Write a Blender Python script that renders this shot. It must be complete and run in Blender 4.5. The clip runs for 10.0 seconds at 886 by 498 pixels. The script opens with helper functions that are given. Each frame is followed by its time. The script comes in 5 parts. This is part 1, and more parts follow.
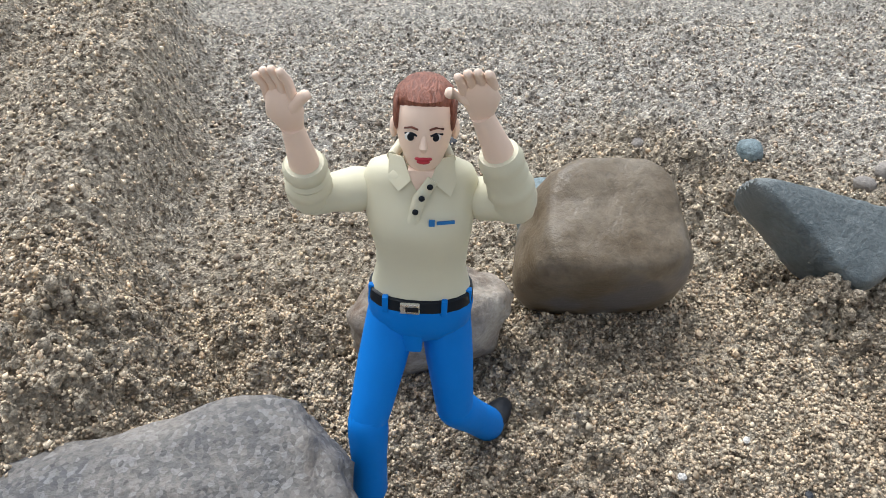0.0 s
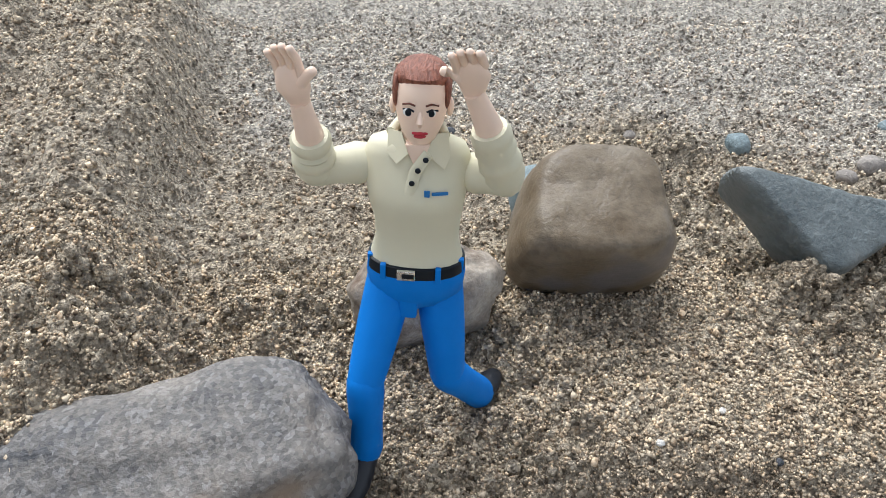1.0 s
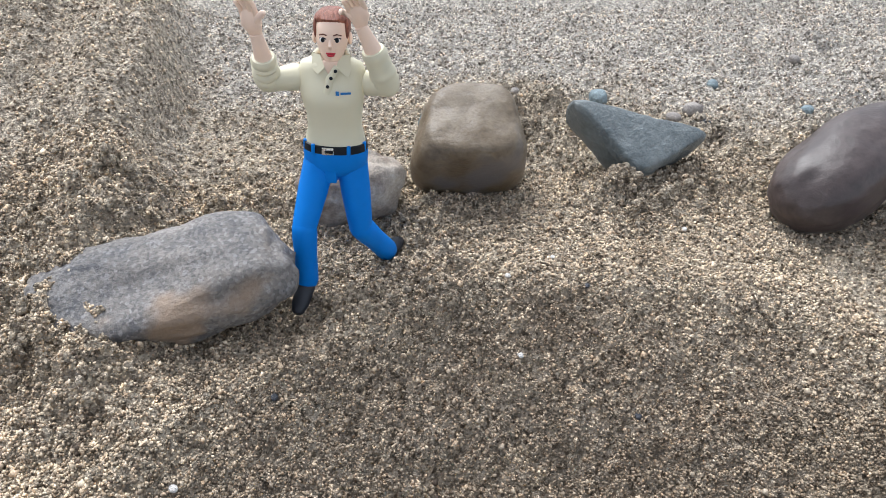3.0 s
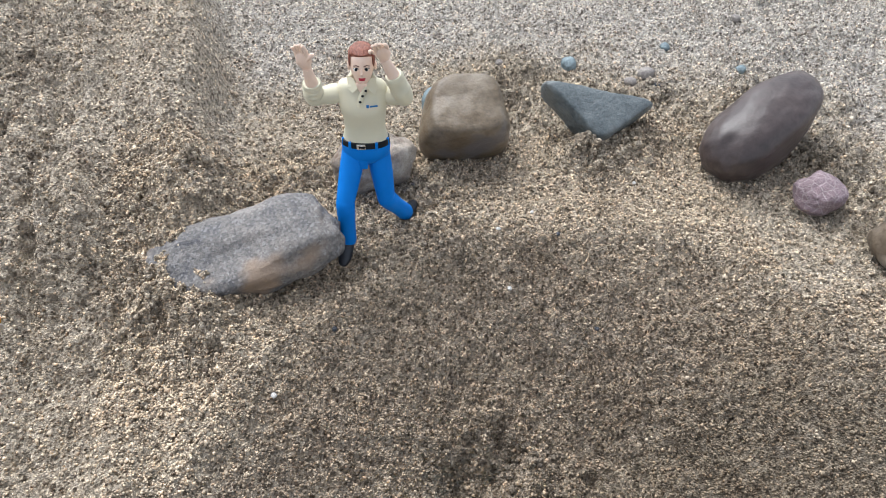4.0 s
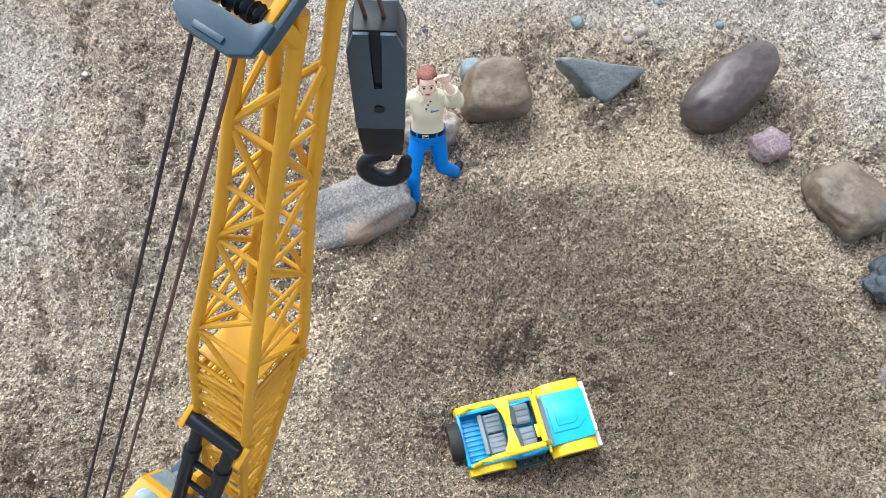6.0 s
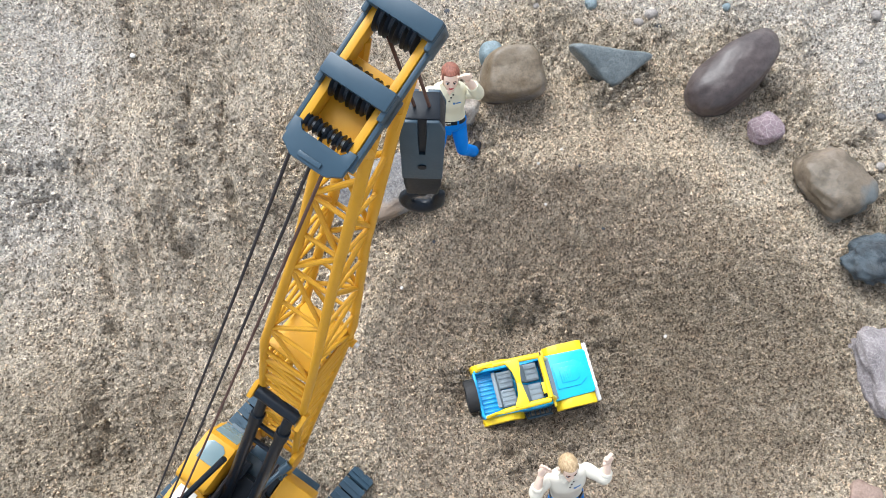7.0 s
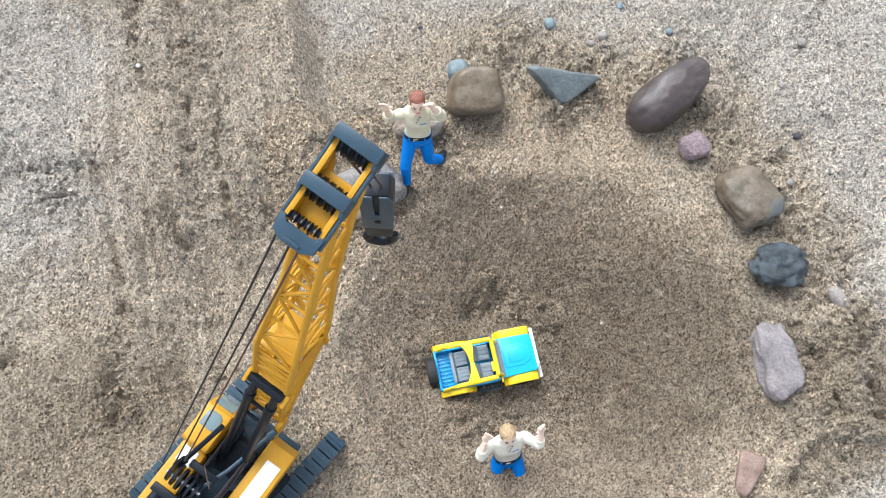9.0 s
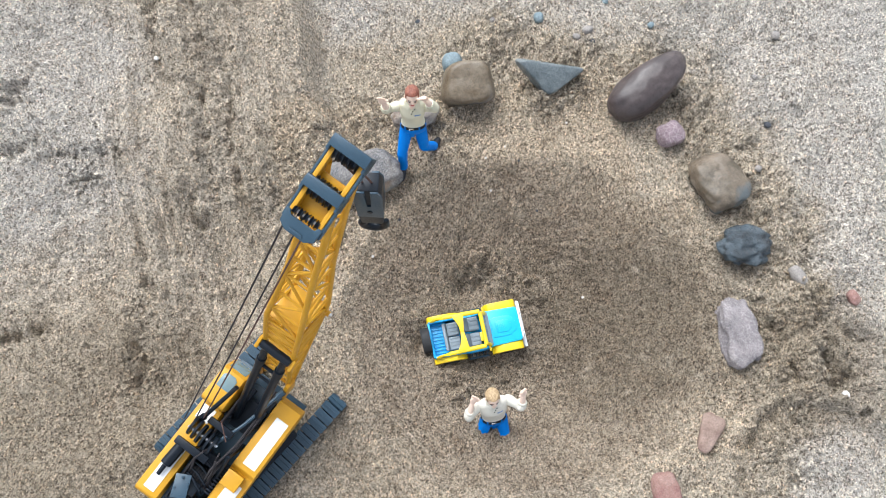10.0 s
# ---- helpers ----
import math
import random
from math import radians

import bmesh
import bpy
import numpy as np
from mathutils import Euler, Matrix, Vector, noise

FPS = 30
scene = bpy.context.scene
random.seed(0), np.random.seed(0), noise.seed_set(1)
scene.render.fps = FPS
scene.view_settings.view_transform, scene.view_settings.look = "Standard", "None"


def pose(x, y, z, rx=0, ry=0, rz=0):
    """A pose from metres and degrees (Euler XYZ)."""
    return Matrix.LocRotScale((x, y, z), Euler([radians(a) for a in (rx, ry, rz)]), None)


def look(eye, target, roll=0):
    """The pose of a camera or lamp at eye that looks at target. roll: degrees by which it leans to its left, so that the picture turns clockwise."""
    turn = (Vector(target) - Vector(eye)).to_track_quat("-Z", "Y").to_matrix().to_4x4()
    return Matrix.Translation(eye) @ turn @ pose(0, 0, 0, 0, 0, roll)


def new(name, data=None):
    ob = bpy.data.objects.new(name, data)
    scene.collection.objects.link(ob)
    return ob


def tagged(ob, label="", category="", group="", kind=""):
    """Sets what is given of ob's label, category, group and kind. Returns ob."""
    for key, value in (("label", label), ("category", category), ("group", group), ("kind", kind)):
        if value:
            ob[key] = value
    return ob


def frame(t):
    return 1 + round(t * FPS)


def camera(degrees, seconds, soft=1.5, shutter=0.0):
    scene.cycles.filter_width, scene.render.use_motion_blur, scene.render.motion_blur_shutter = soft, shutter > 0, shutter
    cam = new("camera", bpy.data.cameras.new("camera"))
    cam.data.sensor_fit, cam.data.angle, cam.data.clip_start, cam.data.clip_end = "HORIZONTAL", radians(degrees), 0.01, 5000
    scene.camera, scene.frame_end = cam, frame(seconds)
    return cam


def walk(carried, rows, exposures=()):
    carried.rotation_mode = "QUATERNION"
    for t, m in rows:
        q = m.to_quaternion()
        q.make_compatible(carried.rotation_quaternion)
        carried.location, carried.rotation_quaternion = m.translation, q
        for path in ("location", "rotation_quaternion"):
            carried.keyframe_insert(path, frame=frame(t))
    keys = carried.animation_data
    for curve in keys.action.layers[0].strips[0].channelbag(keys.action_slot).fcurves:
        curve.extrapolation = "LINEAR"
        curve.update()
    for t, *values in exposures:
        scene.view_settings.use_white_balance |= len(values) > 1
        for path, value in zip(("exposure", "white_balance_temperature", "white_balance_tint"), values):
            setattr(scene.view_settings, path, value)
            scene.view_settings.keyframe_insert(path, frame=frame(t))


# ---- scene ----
cam = camera(61.92, 10.0, soft=0.7)
PATH = [
    (0, pose(-0.01815, 0.01595, 0.14384, 48.051, -1.090, -5.778)),
    (0.5, pose(-0.01940, 0.01358, 0.14157, 47.848, -1.898, -5.687)),
    (1, pose(-0.01791, 0.00462, 0.14616, 48.167, -1.655, -5.123)),
    (1.5, pose(-0.01024, -0.01200, 0.14576, 48.214, -1.444, -4.909)),
    (2, pose(-0.00382, -0.03004, 0.14313, 49.264, -1.472, -5.472)),
    (2.5, pose(-0.00503, -0.05684, 0.15227, 50.184, -2.444, -6.201)),
    (2.7, pose(-0.00621, -0.06667, 0.15731, 50.218, -2.701, -6.707)),
    (3.8, pose(-0.01320, -0.11858, 0.22728, 43.330, -0.179, -9.165)),
    (4, pose(-0.02165, -0.12265, 0.24184, 41.741, -0.854, -9.645)),
    (4.5, pose(-0.03465, -0.13272, 0.26663, 37.124, -0.869, -10.592)),
    (5, pose(-0.04755, -0.13599, 0.30675, 34.280, -0.850, -12.562)),
    (5.5, pose(-0.05130, -0.13427, 0.34131, 30.586, -1.033, -12.456)),
    (5.7, pose(-0.05085, -0.13401, 0.35235, 29.952, -0.578, -12.043)),
    (6.8, pose(-0.05542, -0.13002, 0.41425, 23.441, 0.598, -10.646)),
    (7, pose(-0.05583, -0.12605, 0.42298, 22.716, 0.545, -10.527)),
    (7.5, pose(-0.05473, -0.12212, 0.44178, 20.831, 0.479, -9.922)),
    (8, pose(-0.05316, -0.12214, 0.45955, 20.367, -0.112, -9.846)),
    (8.5, pose(-0.04619, -0.12330, 0.48154, 20.028, 0.004, -9.793)),
    (9, pose(-0.04001, -0.12559, 0.50190, 18.914, -0.781, -9.656)),
    (9.5, pose(-0.03293, -0.13130, 0.52533, 17.667, -0.790, -9.379)),
    (10, pose(-0.03045, -0.13643, 0.55029, 16.670, -0.221, -9.210)),
]
walk(cam, PATH, [(0.0, 0.09, 6350, 8), (1.5, 0.26, 6350, 8), (2.7, 0.34, 6250, 10), (4.0, 0.31, 6250, 10), (5.0, 0.19, 6300, 10), (5.5, 0.56, 6150, 9), (7.0, 0.56, 6200, 9), (10.0, 0.47, 6200, 9)])

# ---- overcast daylight ----
SUN_UP, SUN_ROUND = 56.0, 336.0
world = bpy.data.worlds.new("overcast_sky")
scene.world = world
world.use_nodes = True
sky = world.node_tree.nodes.new("ShaderNodeTexSky")
sky.sky_type, sky.sun_disc = "NISHITA", False
sky.sun_elevation, sky.sun_rotation, sky.dust_density = radians(SUN_UP), radians(SUN_ROUND), 3.0
soft_sky = world.node_tree.nodes.new("ShaderNodeHueSaturation")
soft_sky.inputs["Saturation"].default_value = 0.35
world.node_tree.links.new(sky.outputs[0], soft_sky.inputs["Color"])
world.node_tree.links.new(soft_sky.outputs[0], world.node_tree.nodes["Background"].inputs[0])
world.node_tree.nodes["Background"].inputs[1].default_value = 0.225
lamp = bpy.data.lights.new("sun", "SUN")
lamp.energy, lamp.angle, lamp.color = 2.1, radians(45), (0.975, 0.99, 0.985)
sun = new("sun", lamp)
sun.matrix_world = look((3 * math.sin(radians(SUN_ROUND)), 3 * math.cos(radians(SUN_ROUND)), 3 * math.tan(radians(SUN_UP))), (0, 0, 0))

# ---- materials ----
C = 0.01  # the plan is in centimetres


def material(name):
    m = bpy.data.materials.new(name)
    m.use_nodes = True
    n, l = m.node_tree.nodes, m.node_tree.links
    return m, n, l, n["Principled BSDF"]


def mix(n, l, fac, a, b, blend="MIX"):
    x = n.new("ShaderNodeMix")
    x.data_type, x.blend_type = "RGBA", blend
    for key, v in ((0, fac), (6, a), (7, b)):
        if hasattr(v, "is_output"):
            l.new(v, x.inputs[key])
        else:
            x.inputs[key].default_value = v if key == 0 else (*v, 1)
    return x.outputs[2]


def maths(n, l, op, a, b=0.0, clamp=False):
    x = n.new("ShaderNodeMath")
    x.operation, x.use_clamp = op, clamp
    for i, v in enumerate((a, b)):
        if hasattr(v, "is_output"):
            l.new(v, x.inputs[i])
        else:
            x.inputs[i].default_value = v
    return x.outputs[0]


def ramp(n, l, src, stops):
    x = n.new("ShaderNodeValToRGB")
    e = x.color_ramp.elements
    while len(e) < len(stops):
        e.new(0.5)
    for k, (p, c) in zip(e, stops):
        k.position, k.color = p, (*c, 1) if len(c) == 3 else c
    l.new(src, x.inputs[0])
    return x.outputs[0]


def grey(v):
    return (v, v, v)


def noise_tex(n, l, scale, detail=4.0, rough=0.6, coords=None, kind="ShaderNodeTexNoise"):
    x = n.new(kind)
    x.inputs["Scale"].default_value = scale
    if kind == "ShaderNodeTexNoise":
        x.inputs["Detail"].default_value, x.inputs["Roughness"].default_value = detail, rough
    if coords is not None:
        l.new(coords, x.inputs["Vector"])
    return x


def bump(n, l, bsdf, height, strength, distance):
    b = n.new("ShaderNodeBump")
    b.inputs["Strength"].default_value, b.inputs["Distance"].default_value = strength, distance
    l.new(height, b.inputs["Height"])
    l.new(b.outputs[0], bsdf.inputs["Normal"])


def plastic(name, colour, rough=0.4, spots=0.12, grain=900.0, coat=0.0, bumpy=0.15, shine=0.5):
    """Moulded plastic or paint: slight mottling, fingermarks in the gloss and a fine relief."""
    m, n, l, s = material(name)
    co = n.new("ShaderNodeTexCoord").outputs["Object"]
    big, fine = noise_tex(n, l, 130, 3, 0.6, co), noise_tex(n, l, grain, 3, 0.7, co)
    dark = tuple(v * (1 - spots) for v in colour)
    light = tuple(min(1, v * (1 + spots * 0.6) + 0.004) for v in colour)
    l.new(mix(n, l, big.outputs[0], dark, light), s.inputs["Base Color"])
    r = maths(n, l, "MULTIPLY_ADD", fine.outputs[0], 0.25)
    r.node.inputs[2].default_value = rough - 0.1
    l.new(r, s.inputs["Roughness"])
    s.inputs["Coat Weight"].default_value = coat
    s.inputs["Specular IOR Level"].default_value = shine
    bump(n, l, s, fine.outputs[0], bumpy, 0.0002)
    return m


def sand_colour(n, l):
    """Damp in the hollow, tan round it, drier and greyer beyond the ring of stones and on the far left."""
    pos = n.new("ShaderNodeNewGeometry").outputs["Position"]
    wide = noise_tex(n, l, 22, 5, 0.62, pos)
    mid = noise_tex(n, l, 90, 5, 0.65, pos)
    sep = n.new("ShaderNodeSeparateXYZ")
    l.new(pos, sep.inputs[0])

    def spot(x, y, inner, outer, wob, sx=1.0, sy=1.0):
        dx = maths(n, l, "MULTIPLY", maths(n, l, "SUBTRACT", sep.outputs[0], x), sx)
        dy = maths(n, l, "MULTIPLY", maths(n, l, "SUBTRACT", sep.outputs[1], y), sy)
        d = maths(n, l, "SQRT", maths(n, l, "ADD", maths(n, l, "MULTIPLY", dx, dx), maths(n, l, "MULTIPLY", dy, dy)))
        d = maths(n, l, "ADD", d, maths(n, l, "MULTIPLY", maths(n, l, "SUBTRACT", wide.outputs[0], 0.5), wob))
        x = n.new("ShaderNodeMapRange")
        x.interpolation_type = "SMOOTHSTEP"
        x.inputs["From Min"].default_value, x.inputs["From Max"].default_value = outer, inner
        l.new(d, x.inputs["Value"])
        return x.outputs[0]

    damp = spot(0.05, -0.04, 0.115, 0.145, 0.05)
    ring = spot(0.045, -0.01, 0.215, 0.275, 0.12)
    left = spot(-0.33, 0.20, 0.06, 0.15, 0.12, 1.0, 0.8)
    tan = mix(n, l, mid.outputs[0], (0.40, 0.338, 0.262), (0.55, 0.478, 0.38))
    dry = mix(n, l, mid.outputs[0], (0.46, 0.42, 0.37), (0.62, 0.58, 0.525))
    wet = mix(n, l, mid.outputs[0], (0.29, 0.238, 0.184), (0.42, 0.358, 0.282))
    west = spot(-0.31, 0.08, 0.235, 0.272, 0.03, 1.0, 0.55)
    held = maths(n, l, "MAXIMUM", ring, maths(n, l, "SUBTRACT", maths(n, l, "MULTIPLY", west, 0.85), left, True))
    # browner clods, the brown for damp and for small shadow patches, and paler crusts
    clods = noise_tex(n, l, 55, 6, 0.7, pos)
    col = mix(n, l, damp, mix(n, l, held, dry, tan), wet)
    # wet right side of the hollow, darkened further to stand in for shade
    col = mix(n, l, spot(0.13, -0.045, 0.045, 0.11, 0.06), col, mix(n, l, mid.outputs[0], (0.17, 0.137, 0.102), (0.30, 0.256, 0.196)))
    col = mix(n, l, ramp(n, l, clods.outputs[0], [(0.54, grey(0)), (0.70, grey(0.45))]), col, (0.19, 0.135, 0.09))
    col = mix(n, l, ramp(n, l, clods.outputs[0], [(0.30, grey(0.4)), (0.45, grey(0))]), col, (0.53, 0.465, 0.385))
    # darker brown over the broken sand at the lower left and right
    broken_brown = maths(n, l, "MAXIMUM", spot(-0.27, -0.08, 0.05, 0.15, 0.14), spot(0.265, -0.11, 0.03, 0.085, 0.08))
    col = mix(n, l, maths(n, l, "MULTIPLY", broken_brown, 0.65), col, mix(n, l, mid.outputs[0], (0.21, 0.165, 0.115), (0.36, 0.30, 0.22)))
    # single dark, brown and pale grains, about a millimetre each; darks double as shaded gaps
    grit = noise_tex(n, l, 820, kind="ShaderNodeTexVoronoi", coords=pos)
    speck = ramp(n, l, grit.outputs["Color"], [(0.1, (0.40, 0.37, 0.34)), (0.28, (0.80, 0.78, 0.75)), (0.5, (1.16, 1.17, 1.18)), (0.7, (1.34, 1.34, 1.33)), (0.92, (1.68, 1.64, 1.56))])
    lumps = noise_tex(n, l, 470, kind="ShaderNodeTexVoronoi", coords=pos)
    speck = mix(n, l, 1.0, speck, ramp(n, l, lumps.outputs["Color"], [(0.2, grey(0.76)), (0.42, grey(0.97)), (0.6, grey(1.05)), (0.8, grey(1.16))]), "MULTIPLY")
    return pos, mix(n, l, 1.0, col, speck, "MULTIPLY")


def sand_base():
    m, n, l, s = material("sand_base")
    pos, col = sand_colour(n, l)
    cell = noise_tex(n, l, 1150, kind="ShaderNodeTexVoronoi", coords=pos)
    tone = ramp(n, l, cell.outputs["Color"], [(0.0, grey(0.45)), (0.3, grey(0.8)), (0.7, grey(1.05)), (1.0, grey(1.5))])
    l.new(mix(n, l, 1.0, col, tone, "MULTIPLY"), s.inputs["Base Color"])
    s.inputs["Roughness"].default_value, s.inputs["Specular IOR Level"].default_value = 0.85, 0.2
    h = maths(n, l, "ADD", maths(n, l, "MULTIPLY", cell.outputs["Distance"], -1.0), noise_tex(n, l, 1500, 3, 0.7, pos).outputs[0])
    bump(n, l, s, h, 1.0, 0.002)
    return m


def sand_grains():
    m, n, l, s = material("sand_grains")
    pos, col = sand_colour(n, l)
    rnd = n.new("ShaderNodeNewGeometry").outputs["Random Per Island"]
    tone = ramp(n, l, rnd, [(0.0, (0.2, 0.18, 0.18)), (0.12, (0.52, 0.48, 0.45)), (0.3, (0.78, 0.75, 0.71)), (0.62, (1.08, 1.07, 1.04)), (0.80, (1.16, 1.02, 0.90)), (0.93, (1.2, 1.17, 1.12)), (1.0, (1.4, 1.38, 1.34))])
    l.new(mix(n, l, 1.0, col, tone, "MULTIPLY"), s.inputs["Base Color"])
    s.inputs["Roughness"].default_value, s.inputs["Specular IOR Level"].default_value = 0.7, 0.22
    return m


def rock(name, base, other, scale=60.0, rough=0.7, speck=0.0, relief=0.0012, patch=None, vein=0.0):
    """Stone: two tones in broad clouds, fine specks, pits and a worn relief."""
    m, n, l, s = material(name)
    co = n.new("ShaderNodeTexCoord").outputs["Object"]
    big, fine = noise_tex(n, l, scale, 6, 0.65, co), noise_tex(n, l, scale * 9, 4, 0.7, co)
    col = mix(n, l, ramp(n, l, big.outputs[0], [(0.36, grey(0)), (0.64, grey(1))]), base, other)
    grain = ramp(n, l, fine.outputs[0], [(0.3, grey(0.62)), (0.5, grey(1)), (0.72, grey(1.3))])
    col = mix(n, l, 0.8, col, grain, "MULTIPLY")
    if speck:
        v = noise_tex(n, l, scale * 22, kind="ShaderNodeTexVoronoi", coords=co)
        col = mix(n, l, speck, col, ramp(n, l, v.outputs["Color"], [(0.0, grey(0.03)), (0.35, grey(0.22)), (0.6, (0.42, 0.38, 0.34)), (0.9, grey(0.7))]))
    if patch:
        p = noise_tex(n, l, scale * 0.55, 3, 0.5, co)
        col = mix(n, l, ramp(n, l, p.outputs[0], [(0.56, grey(0)), (0.63, grey(0.85))]), col, patch)
    if vein:
        v = noise_tex(n, l, scale * 2.2, kind="ShaderNodeTexVoronoi", coords=co)
        v.feature = "DISTANCE_TO_EDGE"
        col = mix(n, l, ramp(n, l, v.outputs["Distance"], [(0.0, grey(vein)), (0.07, grey(0))]), col, (0.62, 0.57, 0.55))
    l.new(col, s.inputs["Base Color"])
    r = maths(n, l, "MULTIPLY_ADD", fine.outputs[0], 0.3)
    r.node.inputs[2].default_value = rough - 0.15
    l.new(r, s.inputs["Roughness"])
    bump(n, l, s, maths(n, l, "ADD", fine.outputs[0], big.outputs[0]), 0.6, relief)
    return m


def metal(name, colour, rough=0.3):
    m, n, l, s = material(name)
    s.inputs["Base Color"].default_value, s.inputs["Metallic"].default_value = (*colour, 1), 1.0
    co = n.new("ShaderNodeTexCoord").outputs["Object"]
    r = maths(n, l, "MULTIPLY_ADD", noise_tex(n, l, 700, 3, 0.6, co).outputs[0], 0.3)
    r.node.inputs[2].default_value = rough - 0.1
    l.new(r, s.inputs["Roughness"])
    return m


SAND, GRAINS = sand_base(), sand_grains()
YELLOW = plastic("crane_yellow", (0.54, 0.275, 0.014), 0.4, 0.1, shine=0.35)
YELLOW_BRIGHT = plastic("jeep_yellow", (0.80, 0.56, 0.01), 0.33, 0.07)
JEEP_BLUE = plastic("jeep_blue", (0.008, 0.42, 0.66), 0.33, 0.07)
JEEP_DEEP = plastic("jeep_deep_blue", (0.008, 0.33, 0.66), 0.36, 0.08)
SEAT_GREY = plastic("seat_grey", (0.20, 0.25, 0.29), 0.55)
BLACK = plastic("black_plastic", (0.006, 0.010, 0.016), 0.32, 0.2, shine=0.2)
SLATE = plastic("slate_plastic", (0.030, 0.062, 0.092), 0.32, 0.2, shine=0.35)
RUBBER = plastic("rubber", (0.018, 0.019, 0.021), 0.7, 0.25)
WHITE = plastic("white_plastic", (0.78, 0.78, 0.76), 0.4, 0.05)
SKIN = plastic("doll_skin", (0.82, 0.63, 0.51), 0.5, 0.05, bumpy=0.05)
SHIRT = plastic("doll_shirt", (0.64, 0.61, 0.46), 0.6, 0.05, bumpy=0.1)
SHIRT_PALE = plastic("doll_shirt_pale", (0.66, 0.63, 0.54), 0.6, 0.05, bumpy=0.1)
JEANS = plastic("doll_jeans", (0.002, 0.185, 0.64), 0.55, 0.1, bumpy=0.1, shine=0.15)


def strands(name, dark, light):
    """Moulded hair: long streaks in tone and relief."""
    m, n, l, s = material(name)
    co = n.new("ShaderNodeTexCoord").outputs["Object"]
    squeeze = n.new("ShaderNodeMapping")
    squeeze.inputs["Scale"].default_value = (1.0, 0.35, 0.22)
    l.new(co, squeeze.inputs["Vector"])
    t = noise_tex(n, l, 1600, 4, 0.6, squeeze.outputs[0])
    l.new(mix(n, l, ramp(n, l, t.outputs[0], [(0.35, grey(0)), (0.65, grey(1))]), dark, light), s.inputs["Base Color"])
    s.inputs["Roughness"].default_value = 0.5
    bump(n, l, s, t.outputs[0], 1.0, 0.0006)
    return m


HAIR_RED, HAIR_BLOND = strands("doll_hair_red", (0.13, 0.036, 0.02), (0.29, 0.105, 0.065)), strands("doll_hair_blond", (0.30, 0.20, 0.10), (0.52, 0.38, 0.22))
SHOE = plastic("doll_shoe", (0.012, 0.015, 0.022), 0.45, 0.2)
LIPS = plastic("paint_red", (0.45, 0.02, 0.04), 0.4)
BROW = plastic("paint_brown", (0.12, 0.03, 0.015), 0.5)
PRINT_BLUE = plastic("print_blue", (0.01, 0.16, 0.45), 0.5)
STEEL = metal("steel", (0.62, 0.62, 0.63), 0.35)
CHROME = metal("chrome", (0.75, 0.77, 0.8), 0.22)
ROPE = plastic("rope_black", (0.02, 0.016, 0.018), 0.8, 0.3)
ROPE_BROWN = plastic("rope_brown", (0.09, 0.045, 0.035), 0.8, 0.3)


def glass(name, tint):
    m, n, l, s = material(name)
    s.inputs["Base Color"].default_value, s.inputs["Roughness"].default_value = (*tint, 1), 0.08
    s.inputs["Transmission Weight"].default_value, s.inputs["IOR"].default_value = 0.6, 1.45
    return m


WINDOW = glass("window_blue", (0.30, 0.48, 0.58))
SCREEN = glass("windscreen_grey", (0.45, 0.52, 0.58))


# ---- mesh helpers (centimetres in, metres out) ----
def finish(name, bm, mats, parent=None, label="", sharp=40, smooth=True):
    bmesh.ops.recalc_face_normals(bm, faces=bm.faces)
    bm.transform(Matrix.Scale(C, 4))
    me = bpy.data.meshes.new(name)
    bm.to_mesh(me)
    bm.free()
    for m in mats if isinstance(mats, (list, tuple)) else [mats]:
        me.materials.append(m)
    if smooth:
        me.polygons.foreach_set("use_smooth", [True] * len(me.polygons))
        me.set_sharp_from_angle(angle=radians(sharp))
    ob = new(name, me)
    if parent is not None:
        ob.parent = parent
    return tagged(ob, label)


def part(name, bm, mat, parent, label="", sharp=40):
    return finish(name, bm, mat, parent, label, sharp)


def thing(name, m, label, category, group=""):
    ob = new(name)
    ob.empty_display_size = 0.01
    ob.matrix_world = m
    return tagged(ob, label, category, group)


def ring(bm, c, ux, uy, ra, rb, n=14, power=2.0):
    out = []
    for i in range(n):
        a = 2 * math.pi * i / n
        ca, sa = math.cos(a), math.sin(a)
        k = (abs(ca) ** power + abs(sa) ** power) ** (-1 / power)
        out.append(bm.verts.new(Vector(c) + Vector(ux) * (ra * k * ca) + Vector(uy) * (rb * k * sa)))
    return out


def skin(bm, rings, mat=0, caps=True):
    fs = []
    for a, b in zip(rings, rings[1:]):
        n = len(a)
        for i in range(n):
            fs.append(bm.faces.new((a[i], a[(i + 1) % n], b[(i + 1) % n], b[i])))
    if caps:
        fs += [bm.faces.new(rings[0][::-1]), bm.faces.new(rings[-1])]
    for f in fs:
        f.material_index = mat
    return fs


def loft(bm, rows, mat=0, n=16, power=2.0):
    """Rows of (x, y, z, ra, rb): flat rings stacked along z."""
    return skin(bm, [ring(bm, (x, y, z), (1, 0, 0), (0, 1, 0), ra, rb, n, power) for x, y, z, ra, rb in rows], mat)


